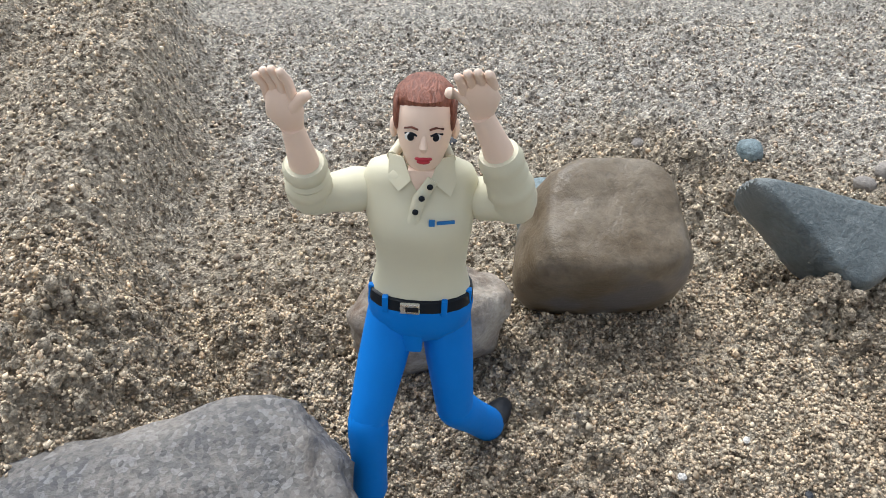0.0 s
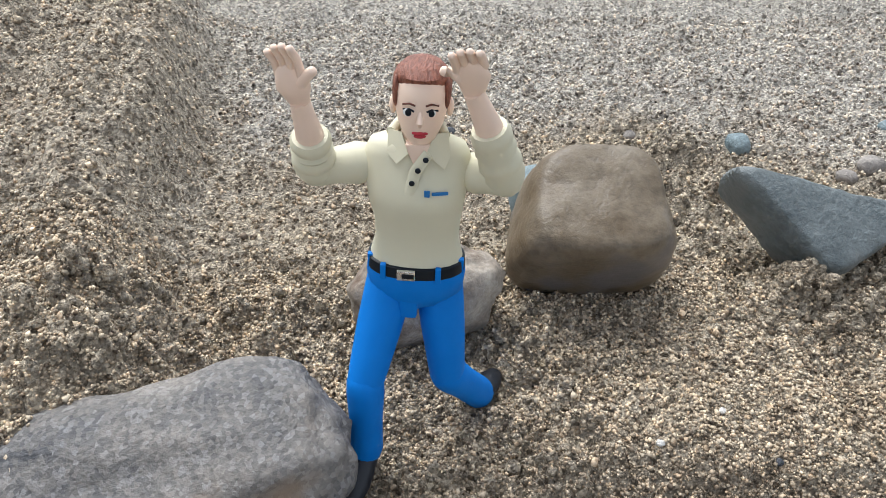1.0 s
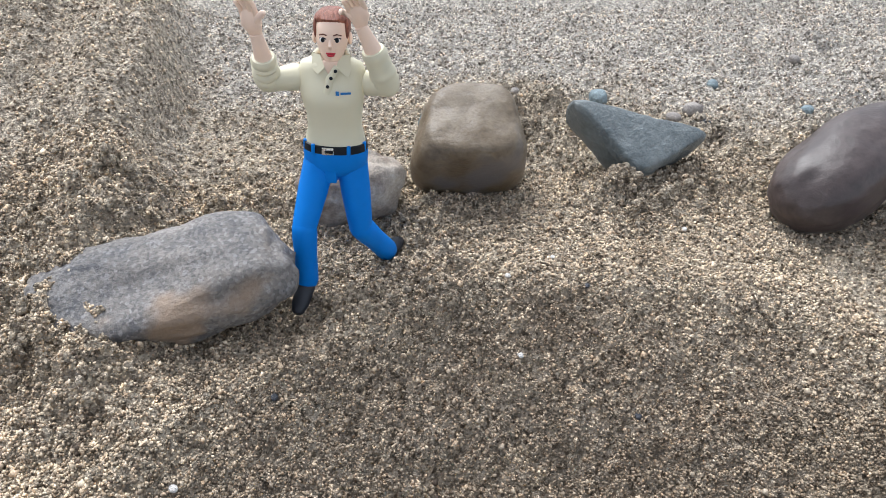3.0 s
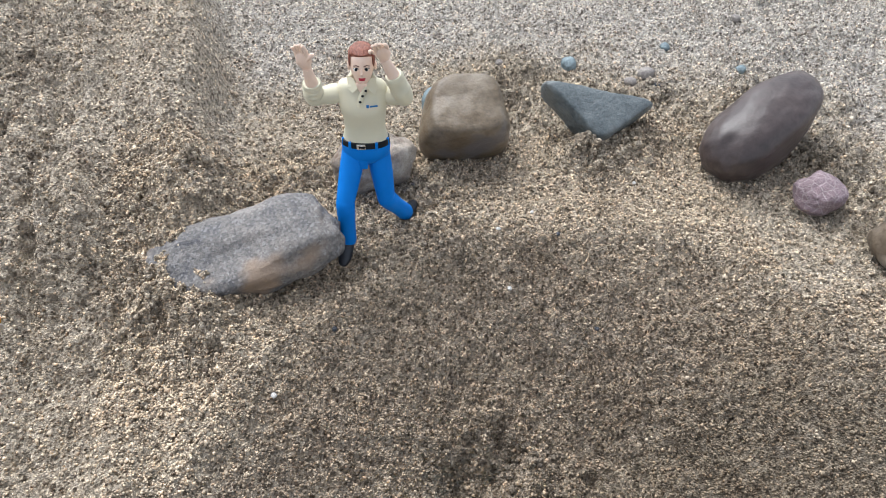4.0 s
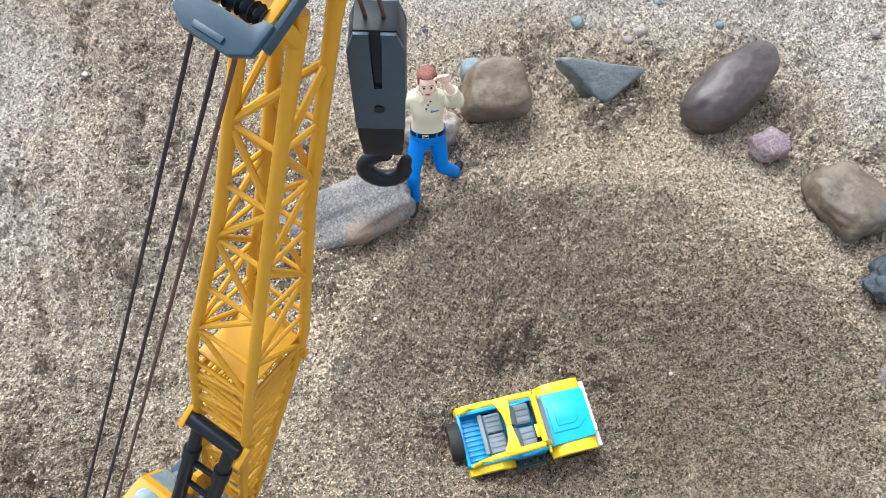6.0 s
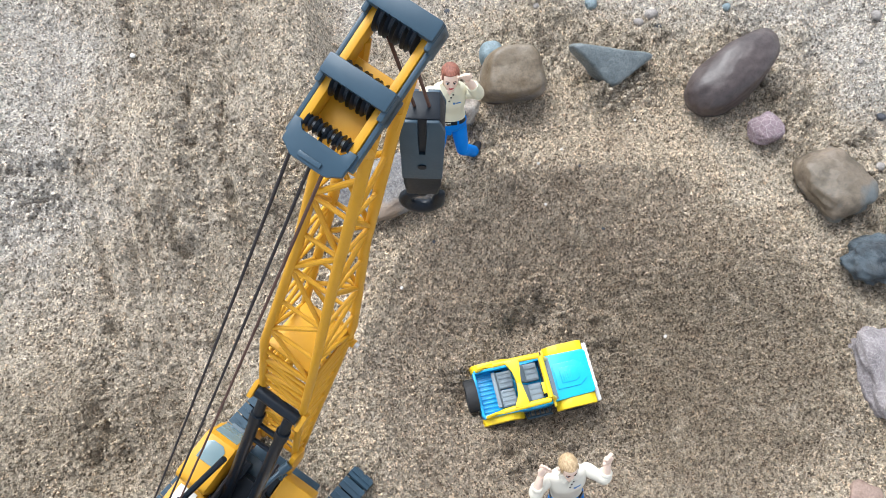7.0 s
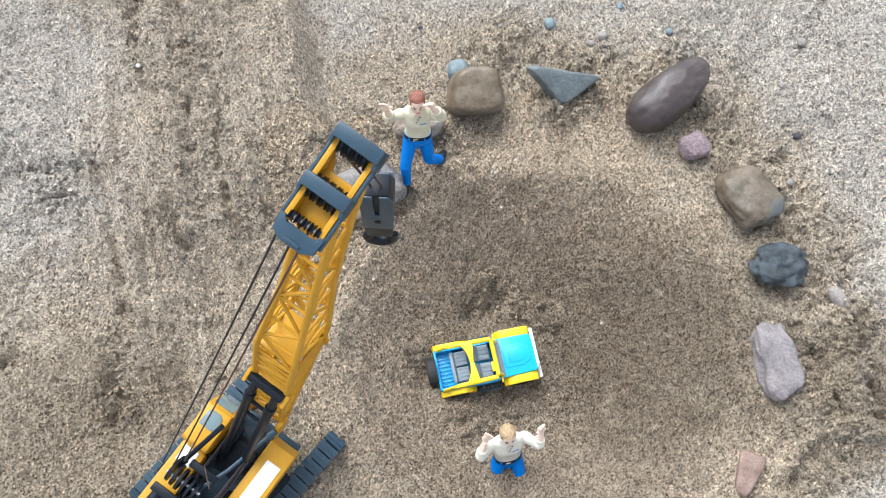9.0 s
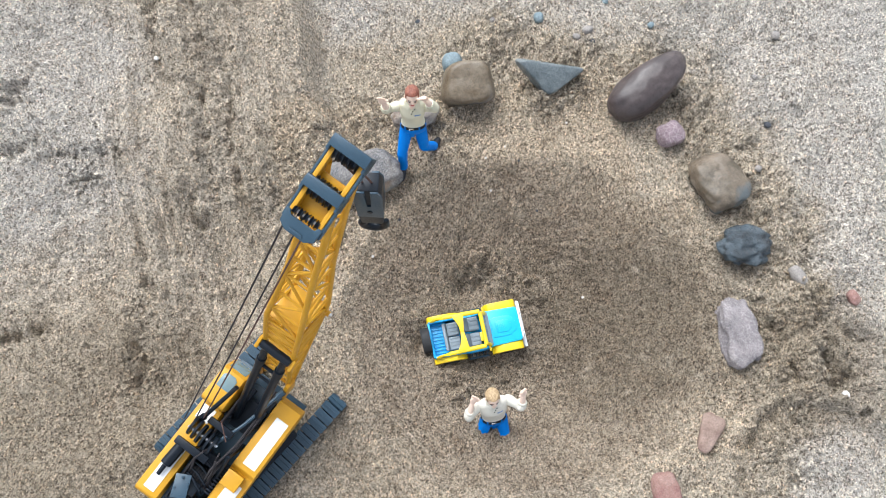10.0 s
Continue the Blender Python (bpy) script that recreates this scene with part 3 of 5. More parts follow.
R_BRICK = rock("stone_brick_red", (0.19, 0.075, 0.06), (0.28, 0.16, 0.13), 90, 0.7, 0.1, 0.001)
R_WHITE = rock("stone_white_brown", (0.13, 0.085, 0.055), (0.44, 0.40, 0.34), 60, 0.75, 0.1, 0.001)
R_BLUE = rock("stone_blue_grey", (0.13, 0.18, 0.2), (0.22, 0.28, 0.3), 90, 0.6)
R_GREY = rock("stone_plain_grey", (0.2, 0.18, 0.165), (0.31, 0.28, 0.25), 90, 0.75, 0.1)

stone("boulder", "large grey speckled granite stone with a saddle-shaped top", R_GRANITE, -6.5, 8.9, (3.8, 2.05, 1.5), 1, 2, 0.24, (10, -6), shape=saddle, rough=0.10, power=2.8)
stone("stone", "smooth brown rounded stone with a flat face", R_BROWN, 3.9, 15.5, (2.05, 1.7, 2.05), -3, 5, 0.04, (24, 0), shape=wedge, power=3.6, rough=0.035, flat_top=0.8)
stone("stone", "slate-blue wedge stone tilted on a heap of crumbs", R_SLATE, 10.6, 15.3, (1.12, 1.0, 1.15), 0, 7, -0.12, (33, 5), shape=slab, power=3.6, rough=0.035, flat_top=0.75)
stone("stone", "long dark brown egg-shaped pebble", R_DARK, 18.25, 13.0, (3.5, 1.75, 1.7), 28, 9, -0.02, (8, -15), shape=egg, power=2.45, rough=0.05)
stone("stone", "small purplish red rough stone", R_RED, 19.4, 9.0, (1.08, 0.98, 0.8), 15, 11, -0.05, power=2.6, rough=0.1)
stone("stone", "olive brown stone with a blue-grey patch", R_OLIVE, 22.0, 4.25, (1.8, 2.3, 1.15), 14, 13, 0.05, power=3.0, rough=0.10)
stone("stone", "blue-black glossy angular stone", R_BLACK, 22.7, -1.2, (1.85, 1.35, 1.0), -14, 15, 0.12, power=2.7, rough=0.3)
stone("stone", "pinkish grey oblong stone with pale veins", R_PINK, 20.4, -7.55, (1.3, 2.45, 1.0), 2, 17, 0.22, power=4.2, rough=0.15)
stone("stone_chip", "thin rose-coloured stone chip on the sand", R_ROSE, 16.5, -14.25, (0.95, 1.45, 0.3), -32, 19, 0.1, shape=triangle, power=3.6, rough=0.06, sub=4)
stone("stone_chip", "brick-red flat stone on the sand", R_BRICK, 12.4, -17.8, (0.95, 1.5, 0.5), 0, 21, 0.15, power=3.6, rough=0.07, sub=4)
stone("stone", "white and brown stone behind the standing doll", R_WHITE, -0.65, 13.7, (1.9, 1.0, 1.35), 8, 23, 0.1, (10, 0), power=2.8, rough=0.10)
stone("pebble", "blue-grey pebble leaning behind the brown stone", R_BLUE, 3.1, 18.1, (0.85, 0.85, 0.9), 0, 25, 0.0, rough=0.05, sub=4)
stone("pebble", "blue-grey pebble on the dry sand", R_BLUE, 11.25, 21.8, (0.42, 0.5, 0.4), 0, 27, 0.45, rough=0.06, sub=4)
stone("pebble", "pale grey pebble by a small hole", R_GREY, 26.2, -4.0, (0.5, 0.85, 0.45), 20, 29, 0.2, rough=0.08, sub=4)
stone("pebble", "small orange pebble on the crumbly sand", R_BRICK, 30.2, -6.2, (0.45, 0.6, 0.35), 10, 31, 0.2, rough=0.08, sub=4)


# ---- the two toy figures (one plain mesh each) ----
def doll(name, m, label, hair, shirt, joints, lean_head=0.0, breadth=1.0, red_lips=False, long_shirt=False):
    """joints, in centimetres from the belt buckle: x to its left, y to its back, z up the body."""
    bm = bmesh.new()
    mats = [SKIN, shirt, JEANS, hair, BLACK, SHOE, CHROME, LIPS if red_lips else SKIN, BROW, PRINT_BLUE, WHITE]
    j = {k: Vector(v) for k, v in joints.items()}
    bx, w = 0.15, breadth
    # shirt
    loft(bm, [(bx, 0.55, -0.12, 0.93, 0.60), (bx, 0.55, 0.0, 0.90, 0.57), (bx, 0.55, 0.35, 0.86 * w, 0.54), (bx, 0.53, 0.8, 0.88 * w, 0.57), (bx - 0.02, 0.47, 1.2, 0.95 * w, 0.67),
              (bx - 0.03, 0.48, 1.5, 0.99 * w, 0.68), (bx - 0.04, 0.53, 1.85, 1.02 * w, 0.57), (bx - 0.04, 0.56, 2.15, 1.03 * w, 0.49), (bx - 0.04, 0.56, 2.35, 0.93 * w, 0.43),
              (bx - 0.04, 0.57, 2.44, 0.64, 0.36), (bx - 0.04, 0.58, 2.49, 0.42, 0.30)], 1, 24, 2.3)
    # belt, loops and buckle
    loft(bm, [(bx, 0.55, -0.34, 0.97, 0.65), (bx, 0.55, -0.32, 0.99, 0.67), (bx, 0.55, -0.10, 0.97, 0.65), (bx, 0.55, -0.08, 0.94, 0.62)], 4, 24, 2.3)
    box(bm, (0.0, -0.13, -0.2), (0.36, 0.07, 0.22), 0.03, mat=6)
    box(bm, (0.04, -0.165, -0.2), (0.24, 0.03, 0.1), 0.01, mat=4)
    for x, y in ((-0.46, 0.0), (0.62, -0.05), (bx - 0.9, 0.35), (bx + 0.9, 0.35)):
        box(bm, (x, y, -0.21), (0.11, 0.12, 0.33), 0.02, mat=2)
    # hips
    loft(bm, [(bx, 0.55, -0.27, 0.98, 0.66), (bx, 0.55, -0.45, 1.0, 0.68), (bx, 0.56, -0.8, 0.97, 0.68), (bx, 0.58, -1.05, 0.75, 0.6), (bx - 0.03, 0.58, -1.25, 0.3, 0.42), (bx - 0.04, 0.58, -1.38, 0.2, 0.3)], 2, 24, 2.3)
    box(bm, (bx - 0.1, 0.06, -0.85), (0.36, 0.26, 0.95), 0.06, mat=2, taper=(1.15, 1.0))
    # legs
    for s in "rl":
        hip, knee, ankle, toe = j[s + "_hip"], j[s + "_knee"], j[s + "_ankle"], j[s + "_toe"]
        tube(bm, [hip + Vector((0, 0, 0.35)), hip, hip.lerp(knee, 0.45), hip.lerp(knee, 0.85), knee], [0.40, 0.50, 0.47, 0.41, 0.38], 2, 18, 1.05, round_ends=True)
        tube(bm, [knee, knee.lerp(ankle, 0.12), knee.lerp(ankle, 0.5), knee.lerp(ankle, 0.95)], [0.39, 0.40, 0.36, 0.37], 2, 18, 1.05, round_ends=True)
        tube(bm, [ankle.lerp(knee, 0.06), ankle, ankle.lerp(toe, 0.4), ankle.lerp(toe, 0.8), toe], [0.25, 0.31, 0.3, 0.29, 0.23], 5, 14, 0.8, round_ends=True)
    # neck, head, ears, nose
    top, h = j["head"], lean_head
    hd = Matrix.Translation(top) @ pose(0, 0, 0, h, 0, j["turn"].z) @ Matrix.Translation(-top)
    tube(bm, [(bx - 0.05, 0.58, 2.3), (bx - 0.06, 0.52, 2.65), (top.x, top.y, top.z - 0.45)], [0.31, 0.28, 0.28], 0, 16)
    before = set(bm.verts)
    X, Y, Z = top
    loft(bm, [(X, Y - 0.22, Z - 0.76, 0.13, 0.15), (X, Y - 0.19, Z - 0.71, 0.21, 0.26), (X, Y - 0.12, Z - 0.55, 0.35, 0.43), (X, Y - 0.04, Z - 0.3, 0.47, 0.57), (X, Y, Z, 0.55, 0.63),
              (X, Y + 0.02, Z + 0.3, 0.56, 0.64), (X, Y + 0.04, Z + 0.55, 0.48, 0.56), (X, Y + 0.05, Z + 0.7, 0.3, 0.36)], 0, 22)
    loft(bm, [(X, Y + 0.30, Z - 0.45, 0.42, 0.30), (X, Y + 0.22, Z - 0.2, 0.55, 0.46), (X, Y + 0.16, Z + 0.1, 0.59, 0.56), (X, Y + 0.13, Z + 0.36, 0.60, 0.58), (X, Y + 0.09, Z + 0.47, 0.58, 0.60),
              (X, Y + 0.05, Z + 0.585, 0.53, 0.61), (X, Y + 0.06, Z + 0.71, 0.38, 0.46), (X, Y + 0.07, Z + 0.77, 0.16, 0.2)], 3, 30)
    for s in (-1, 1):
        ball(bm, (X + s * 0.58, Y + 0.04, Z - 0.08), (0.08, 0.12, 0.19), 0, 10)
        ball(bm, (X + s * 0.50, Y - 0.16, Z + 0.26), (0.085, 0.2, 0.3), 3, 12)
        ball(bm, (X + s * 0.225 - 0.02, Y - 0.565, Z + 0.02), (0.105, 0.03, 0.075), 10, 10)
        ball(bm, (X + s * 0.225 - 0.01, Y - 0.585, Z + 0.02), (0.066, 0.025, 0.07), 4, 10)
        tube(bm, [(X + s * 0.35, Y - 0.51, Z + 0.14), (X + s * 0.22, Y - 0.59, Z + 0.19), (X + s * 0.1, Y - 0.615, Z + 0.16)], 0.018, 8, 6)
        tube(bm, [(X + s * 0.34, Y - 0.51, Z + 0.05), (X + s * 0.22, Y - 0.59, Z + 0.085), (X + s * 0.12, Y - 0.60, Z + 0.05)], 0.02, 4, 6)
    tube(bm, [(X, Y - 0.58, Z + 0.05), (X, Y - 0.66, Z - 0.14), (X, Y - 0.60, Z - 0.2)], [0.04, 0.085, 0.06], 0, 10, round_ends=True)
    ball(bm, (X, Y - 0.565, Z - 0.37), (0.17, 0.06, 0.045), 7, 10)
    ball(bm, (X, Y - 0.555, Z - 0.43), (0.13, 0.055, 0.045), 7, 10)
    slim = Matrix.Translation(top) @ Matrix.Diagonal((0.87, 0.92, 0.98, 1)) @ Matrix.Translation(-top)
    bmesh.ops.transform(bm, matrix=hd @ slim, verts=[v for v in bm.verts if v not in before])
    # collar, placket, buttons and the printed mark
    for wing in (((-0.16, 0.22, 2.66), (-0.42, 0.42, 2.62), (-0.40, 0.14, 2.28), (-0.22, 0.02, 2.14), (-0.02, 0.04, 2.34)),
                 ((0.42, 0.22, 2.66), (0.66, 0.42, 2.62), (0.72, 0.16, 2.28), (0.64, 0.02, 2.08), (0.30, 0.04, 2.36))):
        front, rear = [bm.verts.new(v) for v in wing], [bm.verts.new((x, y + 0.09, z - 0.03)) for x, y, z in wing]
        k = len(wing)
        for f in [bm.faces.new(front), bm.faces.new(rear[::-1])] + [bm.faces.new((front[i], rear[i], rear[(i + 1) % k], front[(i + 1) % k])) for i in range(k)]:
            f.material_index = 1
    tube(bm, [(-0.36, 0.42, 2.56), (-0.26, 0.80, 2.60), (0.12, 0.92, 2.62), (0.50, 0.80, 2.60), (0.60, 0.42, 2.56)], 0.10, 1, 8)
    prism(bm, [(-0.08, 2.52), (0.36, 2.52), (0.30, 2.36), (0.1, 2.08), (0.0, 2.3)], "y", 0.04, 0.3, 0, 0.02)
    tube(bm, [(0.34, 0.02, 2.38), (0.12, -0.04, 2.04), (0.03, -0.12, 1.6)], [0.1, 0.11, 0.11], 1, 8, 0.35)
    for x, y, z in ((0.30, -0.05, 2.28), (0.17, -0.09, 2.08), (0.07, -0.13, 1.84)):
        ball(bm, (x, y, z), (0.055, 0.03, 0.055), 4, 10)
    box(bm, (bx + 0.2, -0.155, 1.66), (0.1, 0.03, 0.12), 0.0, mat=9)
    box(bm, (bx + 0.43, -0.10, 1.65), (0.3, 0.03, 0.055), 0.0, (0, 0, 14), 9)
    # arms
    for s in "rl":
        sh, el, cuff, wr, palm, tip, th = (j[s + "_" + k] for k in ("shoulder", "elbow", "cuff", "wrist", "palm", "tip", "thumb"))
        tube(bm, [sh, sh.lerp(el, 0.15), sh.lerp(el, 0.6), el], [0.38, 0.40, 0.34, 0.35], 1, 16, round_ends=True)
        up = [el.lerp(cuff, t) for t in (0.0, 0.15, 0.25, 0.32, 0.45, 0.52, 0.62, 0.7, 0.8, 0.9, 1.0)]
        tube(bm, up, [0.36, 0.40, 0.36, 0.41, 0.39, 0.34, 0.385, 0.335, 0.37, 0.37, 0.32], 1, 18)
        tube(bm, [cuff.lerp(el, 0.2), cuff, cuff.lerp(wr, 0.6), wr], [0.25, 0.25, 0.2, 0.175], 0, 14)
        tube(bm, [wr, wr.lerp(palm, 0.5), palm, palm.lerp(tip, 0.25)], [0.19, 0.24, 0.30, 0.27], 0, 14, 0.55, round_ends=True)
        across = (th - palm)
        out = (tip - palm).normalized()
        across = (across - out * across.dot(out)).normalized()
        curl = out.cross(across) * (1 if s == "r" else -1)
        curl = curl if curl.y < 0 else -curl
        for k in range(4):
            a = palm + across * (0.2 - 0.14 * k) + out * 0.2
            long = (tip - palm).length * (0.95, 1.0, 0.95, 0.8)[k]
            tube(bm, [a, a + out * long * 0.45 + curl * 0.03, a + out * long * 0.8 + curl * 0.16], [0.085, 0.08, 0.068], 0, 8, round_ends=True)
        tube(bm, [palm.lerp(wr, 0.3), palm.lerp(th, 0.6), th], [0.13, 0.11, 0.09], 0, 8, round_ends=True)
    ob = finish(name, bm, mats, None, "", 50)
    ob.matrix_world = m
    return tagged(ob, label, "toy figure", "toy figures")


WOMAN = pose(-0.01277, 0.10923, 0.04862, -7.447, 0.541, -8.613)
doll("doll", WOMAN, "toy figure in cream polo shirt and blue jeans, arms raised", HAIR_RED, SHIRT, dict(
    head=(0.16, 0.5, 3.14), turn=(0, 0, 2), r_hip=(-0.36, 0.55, -0.8), r_knee=(-0.75, -0.62, -2.62), r_ankle=(-0.74, -0.72, -4.62), r_toe=(-0.9, -1.55, -5.12),
    l_hip=(0.62, 0.6, -0.8), l_knee=(0.92, 0.22, -3.0), l_ankle=(1.74, 1.15, -4.5), l_toe=(2.05, 1.75, -4.5),
    r_shoulder=(-0.88, 0.6, 1.83), r_elbow=(-1.76, 0.4, 1.74), r_cuff=(-1.74, 0.0, 2.59), r_wrist=(-1.83, -0.2, 3.3), r_palm=(-1.89, -0.3, 3.6), r_tip=(-1.98, -0.35, 4.28), r_thumb=(-1.54, -0.45, 3.93),
    l_shoulder=(1.15, 0.6, 1.76), l_elbow=(1.76, 0.4, 1.78), l_cuff=(1.36, 0.0, 2.95), l_wrist=(1.05, -0.2, 3.66), l_palm=(1.02, -0.3, 3.95), l_tip=(0.86, -0.55, 4.5), l_thumb=(0.57, -0.4, 4.06)), breadth=0.95, red_lips=True)

MAN = pose(0.0150, -0.1080, -0.0205, -20, 0, 4)
doll("doll", MAN, "blond toy figure in pale shirt kneeling in the sand, arms raised", HAIR_BLOND, SHIRT_PALE, dict(
    head=(0.1, 0.35, 3.4), turn=(0, 0, 0), r_hip=(-0.4, 0.55, -0.7), r_knee=(-1.5, -0.55, -2.25), r_ankle=(-1.7, 1.5, -2.9), r_toe=(-1.75, 2.2, -2.7),
    l_hip=(0.68, 0.55, -0.7), l_knee=(0.75, -0.75, -2.4), l_ankle=(0.85, 1.3, -3.1), l_toe=(0.9, 2.0, -3.0),
    r_shoulder=(-1.05, 0.6, 1.95), r_elbow=(-1.8, 0.2, 1.35), r_cuff=(-1.65, 0.3, 2.15), r_wrist=(-1.4, 0.5, 2.85), r_palm=(-1.25, 0.6, 3.2), r_tip=(-1.05, 0.6, 3.65), r_thumb=(-0.9, 0.4, 3.35),
    l_shoulder=(1.3, 0.6, 1.95), l_elbow=(2.1, 0.0, 1.45), l_cuff=(2.25, 0.1, 2.1), l_wrist=(2.35, 0.25, 2.7), l_palm=(2.38, 0.3, 3.05), l_tip=(2.3, 0.3, 3.5), l_thumb=(2.05, 0.1, 3.1)), breadth=1.1, lean_head=8)


# ---- the toy jeep in the pit ----
def wheel(bm_name, parent, x, y, z, r, width, axis="y"):
    bm = bmesh.new()
    prof = [(0.55, -0.5), (0.93, -0.5), (1.0, -0.36), (1.0, 0.36), (0.93, 0.5), (0.55, 0.5), (0.5, 0.2), (0.5, -0.2)]
    rings = []
    for k in range(28):
        a = 2 * math.pi * k / 28
        tread = 1.0 if k % 2 else 0.94
        rings.append([bm.verts.new((r * q * (tread if q > 0.95 else 1) * math.cos(a), w * width, r * q * (tread if q > 0.95 else 1) * math.sin(a))) for q, w in prof])
    skin(bm, rings + [rings[0]], 0, False)
    tyre = part(bm_name, bm, RUBBER, parent, "", 35)
    bm = bmesh.new()
    tube(bm, [(0, -0.3 * width, 0), (0, 0.3 * width, 0)], r * 0.56, 0, 20)
    for k in range(5):
        a = 2 * math.pi * k / 5
        box(bm, (r * 0.3 * math.cos(a), 0, r * 0.3 * math.sin(a)), (r * 0.4, width * 0.74, r * 0.14), 0.02, (0, -math.degrees(a), 0))
    tube(bm, [(0, -0.42 * width, 0), (0, 0.42 * width, 0)], r * 0.16, 0, 12)
    part("rim", bm, SLATE, tyre, "grey plastic rim")
    tyre.matrix_local = pose(x * C, y * C, z * C, 0, 0, 90 if axis == "x" else 0)
    return tyre


def jeep(m):
    car = thing("toy_jeep", m, "blue and yellow open toy jeep parked in the sand pit", "toy car")
    # tub with floor, sides and ribbed bed
    bm = bmesh.new()
    box(bm, (-1.75, 0, 1.05), (5.2, 2.9, 0.22), 0.05)
    for s in (-1, 1):
        prism(bm, [(-4.35, 0.9), (0.95, 0.9), (0.95, 2.15), (0.3, 2.2), (-0.2, 1.95), (-1.3, 1.95), (-1.7, 2.35), (-4.25, 2.4)], "y", s * 1.45 - 0.11, s * 1.45 + 0.11, 0, 0.05)
    box(bm, (-4.28, 0, 1.65), (0.2, 2.9, 1.45), 0.06)
    box(bm, (-3.45, 0, 1.55), (1.5, 2.7, 0.2), 0.03)
    part("body", bm, JEEP_DEEP, car, "blue plastic tub")
    for k in range(9):
        bm = bmesh.new()
        box(bm, (-3.45, -1.12 + 0.28 * k, 1.68), (1.35, 0.12, 0.1), 0.03)
        part("rib", bm, JEEP_DEEP, car)
    # hood with its raised panel and louvres
    bm = bmesh.new()
    prism(bm, [(1.0, -1.5), (4.05, -1.42), (4.2, -1.25), (4.2, 1.25), (4.05, 1.42), (1.0, 1.5)], "z", 1.2, 2.35, 0, 0.12)
    prism(bm, [(1.5, -0.82), (3.2, -0.82), (3.75, -0.45), (3.75, 0.45), (3.2, 0.82), (1.5, 0.82)], "z", 2.3, 2.43, 0, 0.04)
    prism(bm, [(1.9, -0.5), (3.0, -0.5), (3.3, -0.28), (3.3, 0.28), (3.0, 0.5), (1.9, 0.5)], "z", 2.36, 2.50, 0, 0.04)
    hood = part("hood", bm, JEEP_BLUE, car, "blue hood with a raised panel")
    for k in range(5):
        bm = bmesh.new()
        box(bm, (1.95 + 0.17 * k, 0, 2.51), (0.07, 0.62 - 0.03 * k, 0.05), 0.015)
        part("louvre", bm, JEEP_BLUE, hood)
    # fenders
    for s in (-1, 1):
        bm = bmesh.new()
        prism(bm, [(1.15, 1.6), (1.5, 2.0), (2.2, 2.22), (3.7, 2.18), (4.15, 1.95), (4.25, 1.5), (4.0, 1.45), (3.8, 1.75), (2.2, 1.8), (1.6, 1.3), (1.2, 1.2)], "y", min(s * 1.4, s * 2.08), max(s * 1.4, s * 2.08), 0, 0.09)
        part("front_fender", bm, YELLOW_BRIGHT, car, "yellow flared fender")
        bm = bmesh.new()
        prism(bm, [(-4.45, 1.3), (-4.3, 1.9), (-3.8, 2.15), (-2.2, 2.15), (-1.6, 1.75), (-1.2, 1.2), (-1.45, 1.1), (-1.9, 1.5), (-2.4, 1.78), (-3.7, 1.78), (-4.1, 1.25)], "y", min(s * 1.5, s * 1.98), max(s * 1.5, s * 1.98), 0, 0.09)
        part("rear_fender", bm, YELLOW_BRIGHT, car, "yellow flared fender")
        bm = bmesh.new()
        tube(bm, [(-1.0, s * 1.6, 0.75), (-1.0, s * 2.0, 0.75), (0.9, s * 2.0, 0.75), (0.9, s * 1.6, 0.75)], 0.09, 0, 8)
        for k in range(5):
            box(bm, (-0.7 + 0.36 * k, s * 1.8, 0.76), (0.1, 0.42, 0.09), 0.02)
        part("side_step", bm, SLATE, car, "dark grey step")
        bm = bmesh.new()
        box(bm, (-0.2, s * 1.55, 1.55), (1.7, 0.12, 0.85), 0.05)
        part("door", bm, JEEP_DEEP, car)
    # cage
    bm = bmesh.new()
    for s in (-1, 1):
        tube(bm, [(-4.05, s * 1.5, 2.3), (-3.5, s * 1.5, 3.15), (-2.9, s * 1.48, 3.5), (-1.1, s * 1.45, 3.66), (0.55, s * 1.42, 3.62)], [0.14, 0.15, 0.16, 0.18, 0.18], 0, 10, 0.8)
        tube(bm, [(-1.15, s * 1.28, 1.2), (-1.15, s * 1.25, 3.65)], 0.16, 0, 10)
        prism(bm, [(-2.1, s * 1.45), (-1.95, s * 1.15), (-1.6, s * 0.7), (-1.6, 0), (-1.2, 0), (-1.15, s * 0.9), (-0.95, s * 1.45)][::s], "z", 3.58, 3.8, 0, 0.06)
    part("roll_cage", bm, YELLOW_BRIGHT, car, "yellow roll cage")
    bm = bmesh.new()
    for s in (-1, 1):
        tube(bm, [(1.15, s * 1.3, 2.2), (0.6, s * 1.22, 3.65)], 0.16, 0, 10)
        if s < 0:
            box(bm, (0.38, s * 0.62, 3.55), (0.42, 0.72, 0.14), 0.04)
        box(bm, (0.95, s * 1.62, 2.55), (0.16, 0.42, 0.34), 0.05)
    tube(bm, [(0.58, -1.3, 3.66), (0.58, 1.3, 3.66)], 0.2, 0, 10)
    frame_part = part("windscreen_frame", bm, YELLOW_BRIGHT, car, "yellow windscreen frame with mirrors")
    bm = bmesh.new()
    box(bm, (1.14, 0, 2.36), (0.42, 2.75, 0.22), 0.06, (0, 25, 0))
    part("cowl", bm, SEAT_GREY, car, "grey cowl under the windscreen")
    bm = bmesh.new()
    box(bm, (0.86, 0, 2.98), (0.06, 2.3, 1.25), 0.01, (0, -20, 0))
    part("windscreen", bm, SCREEN, frame_part, "grey clear windscreen").visible_shadow = False
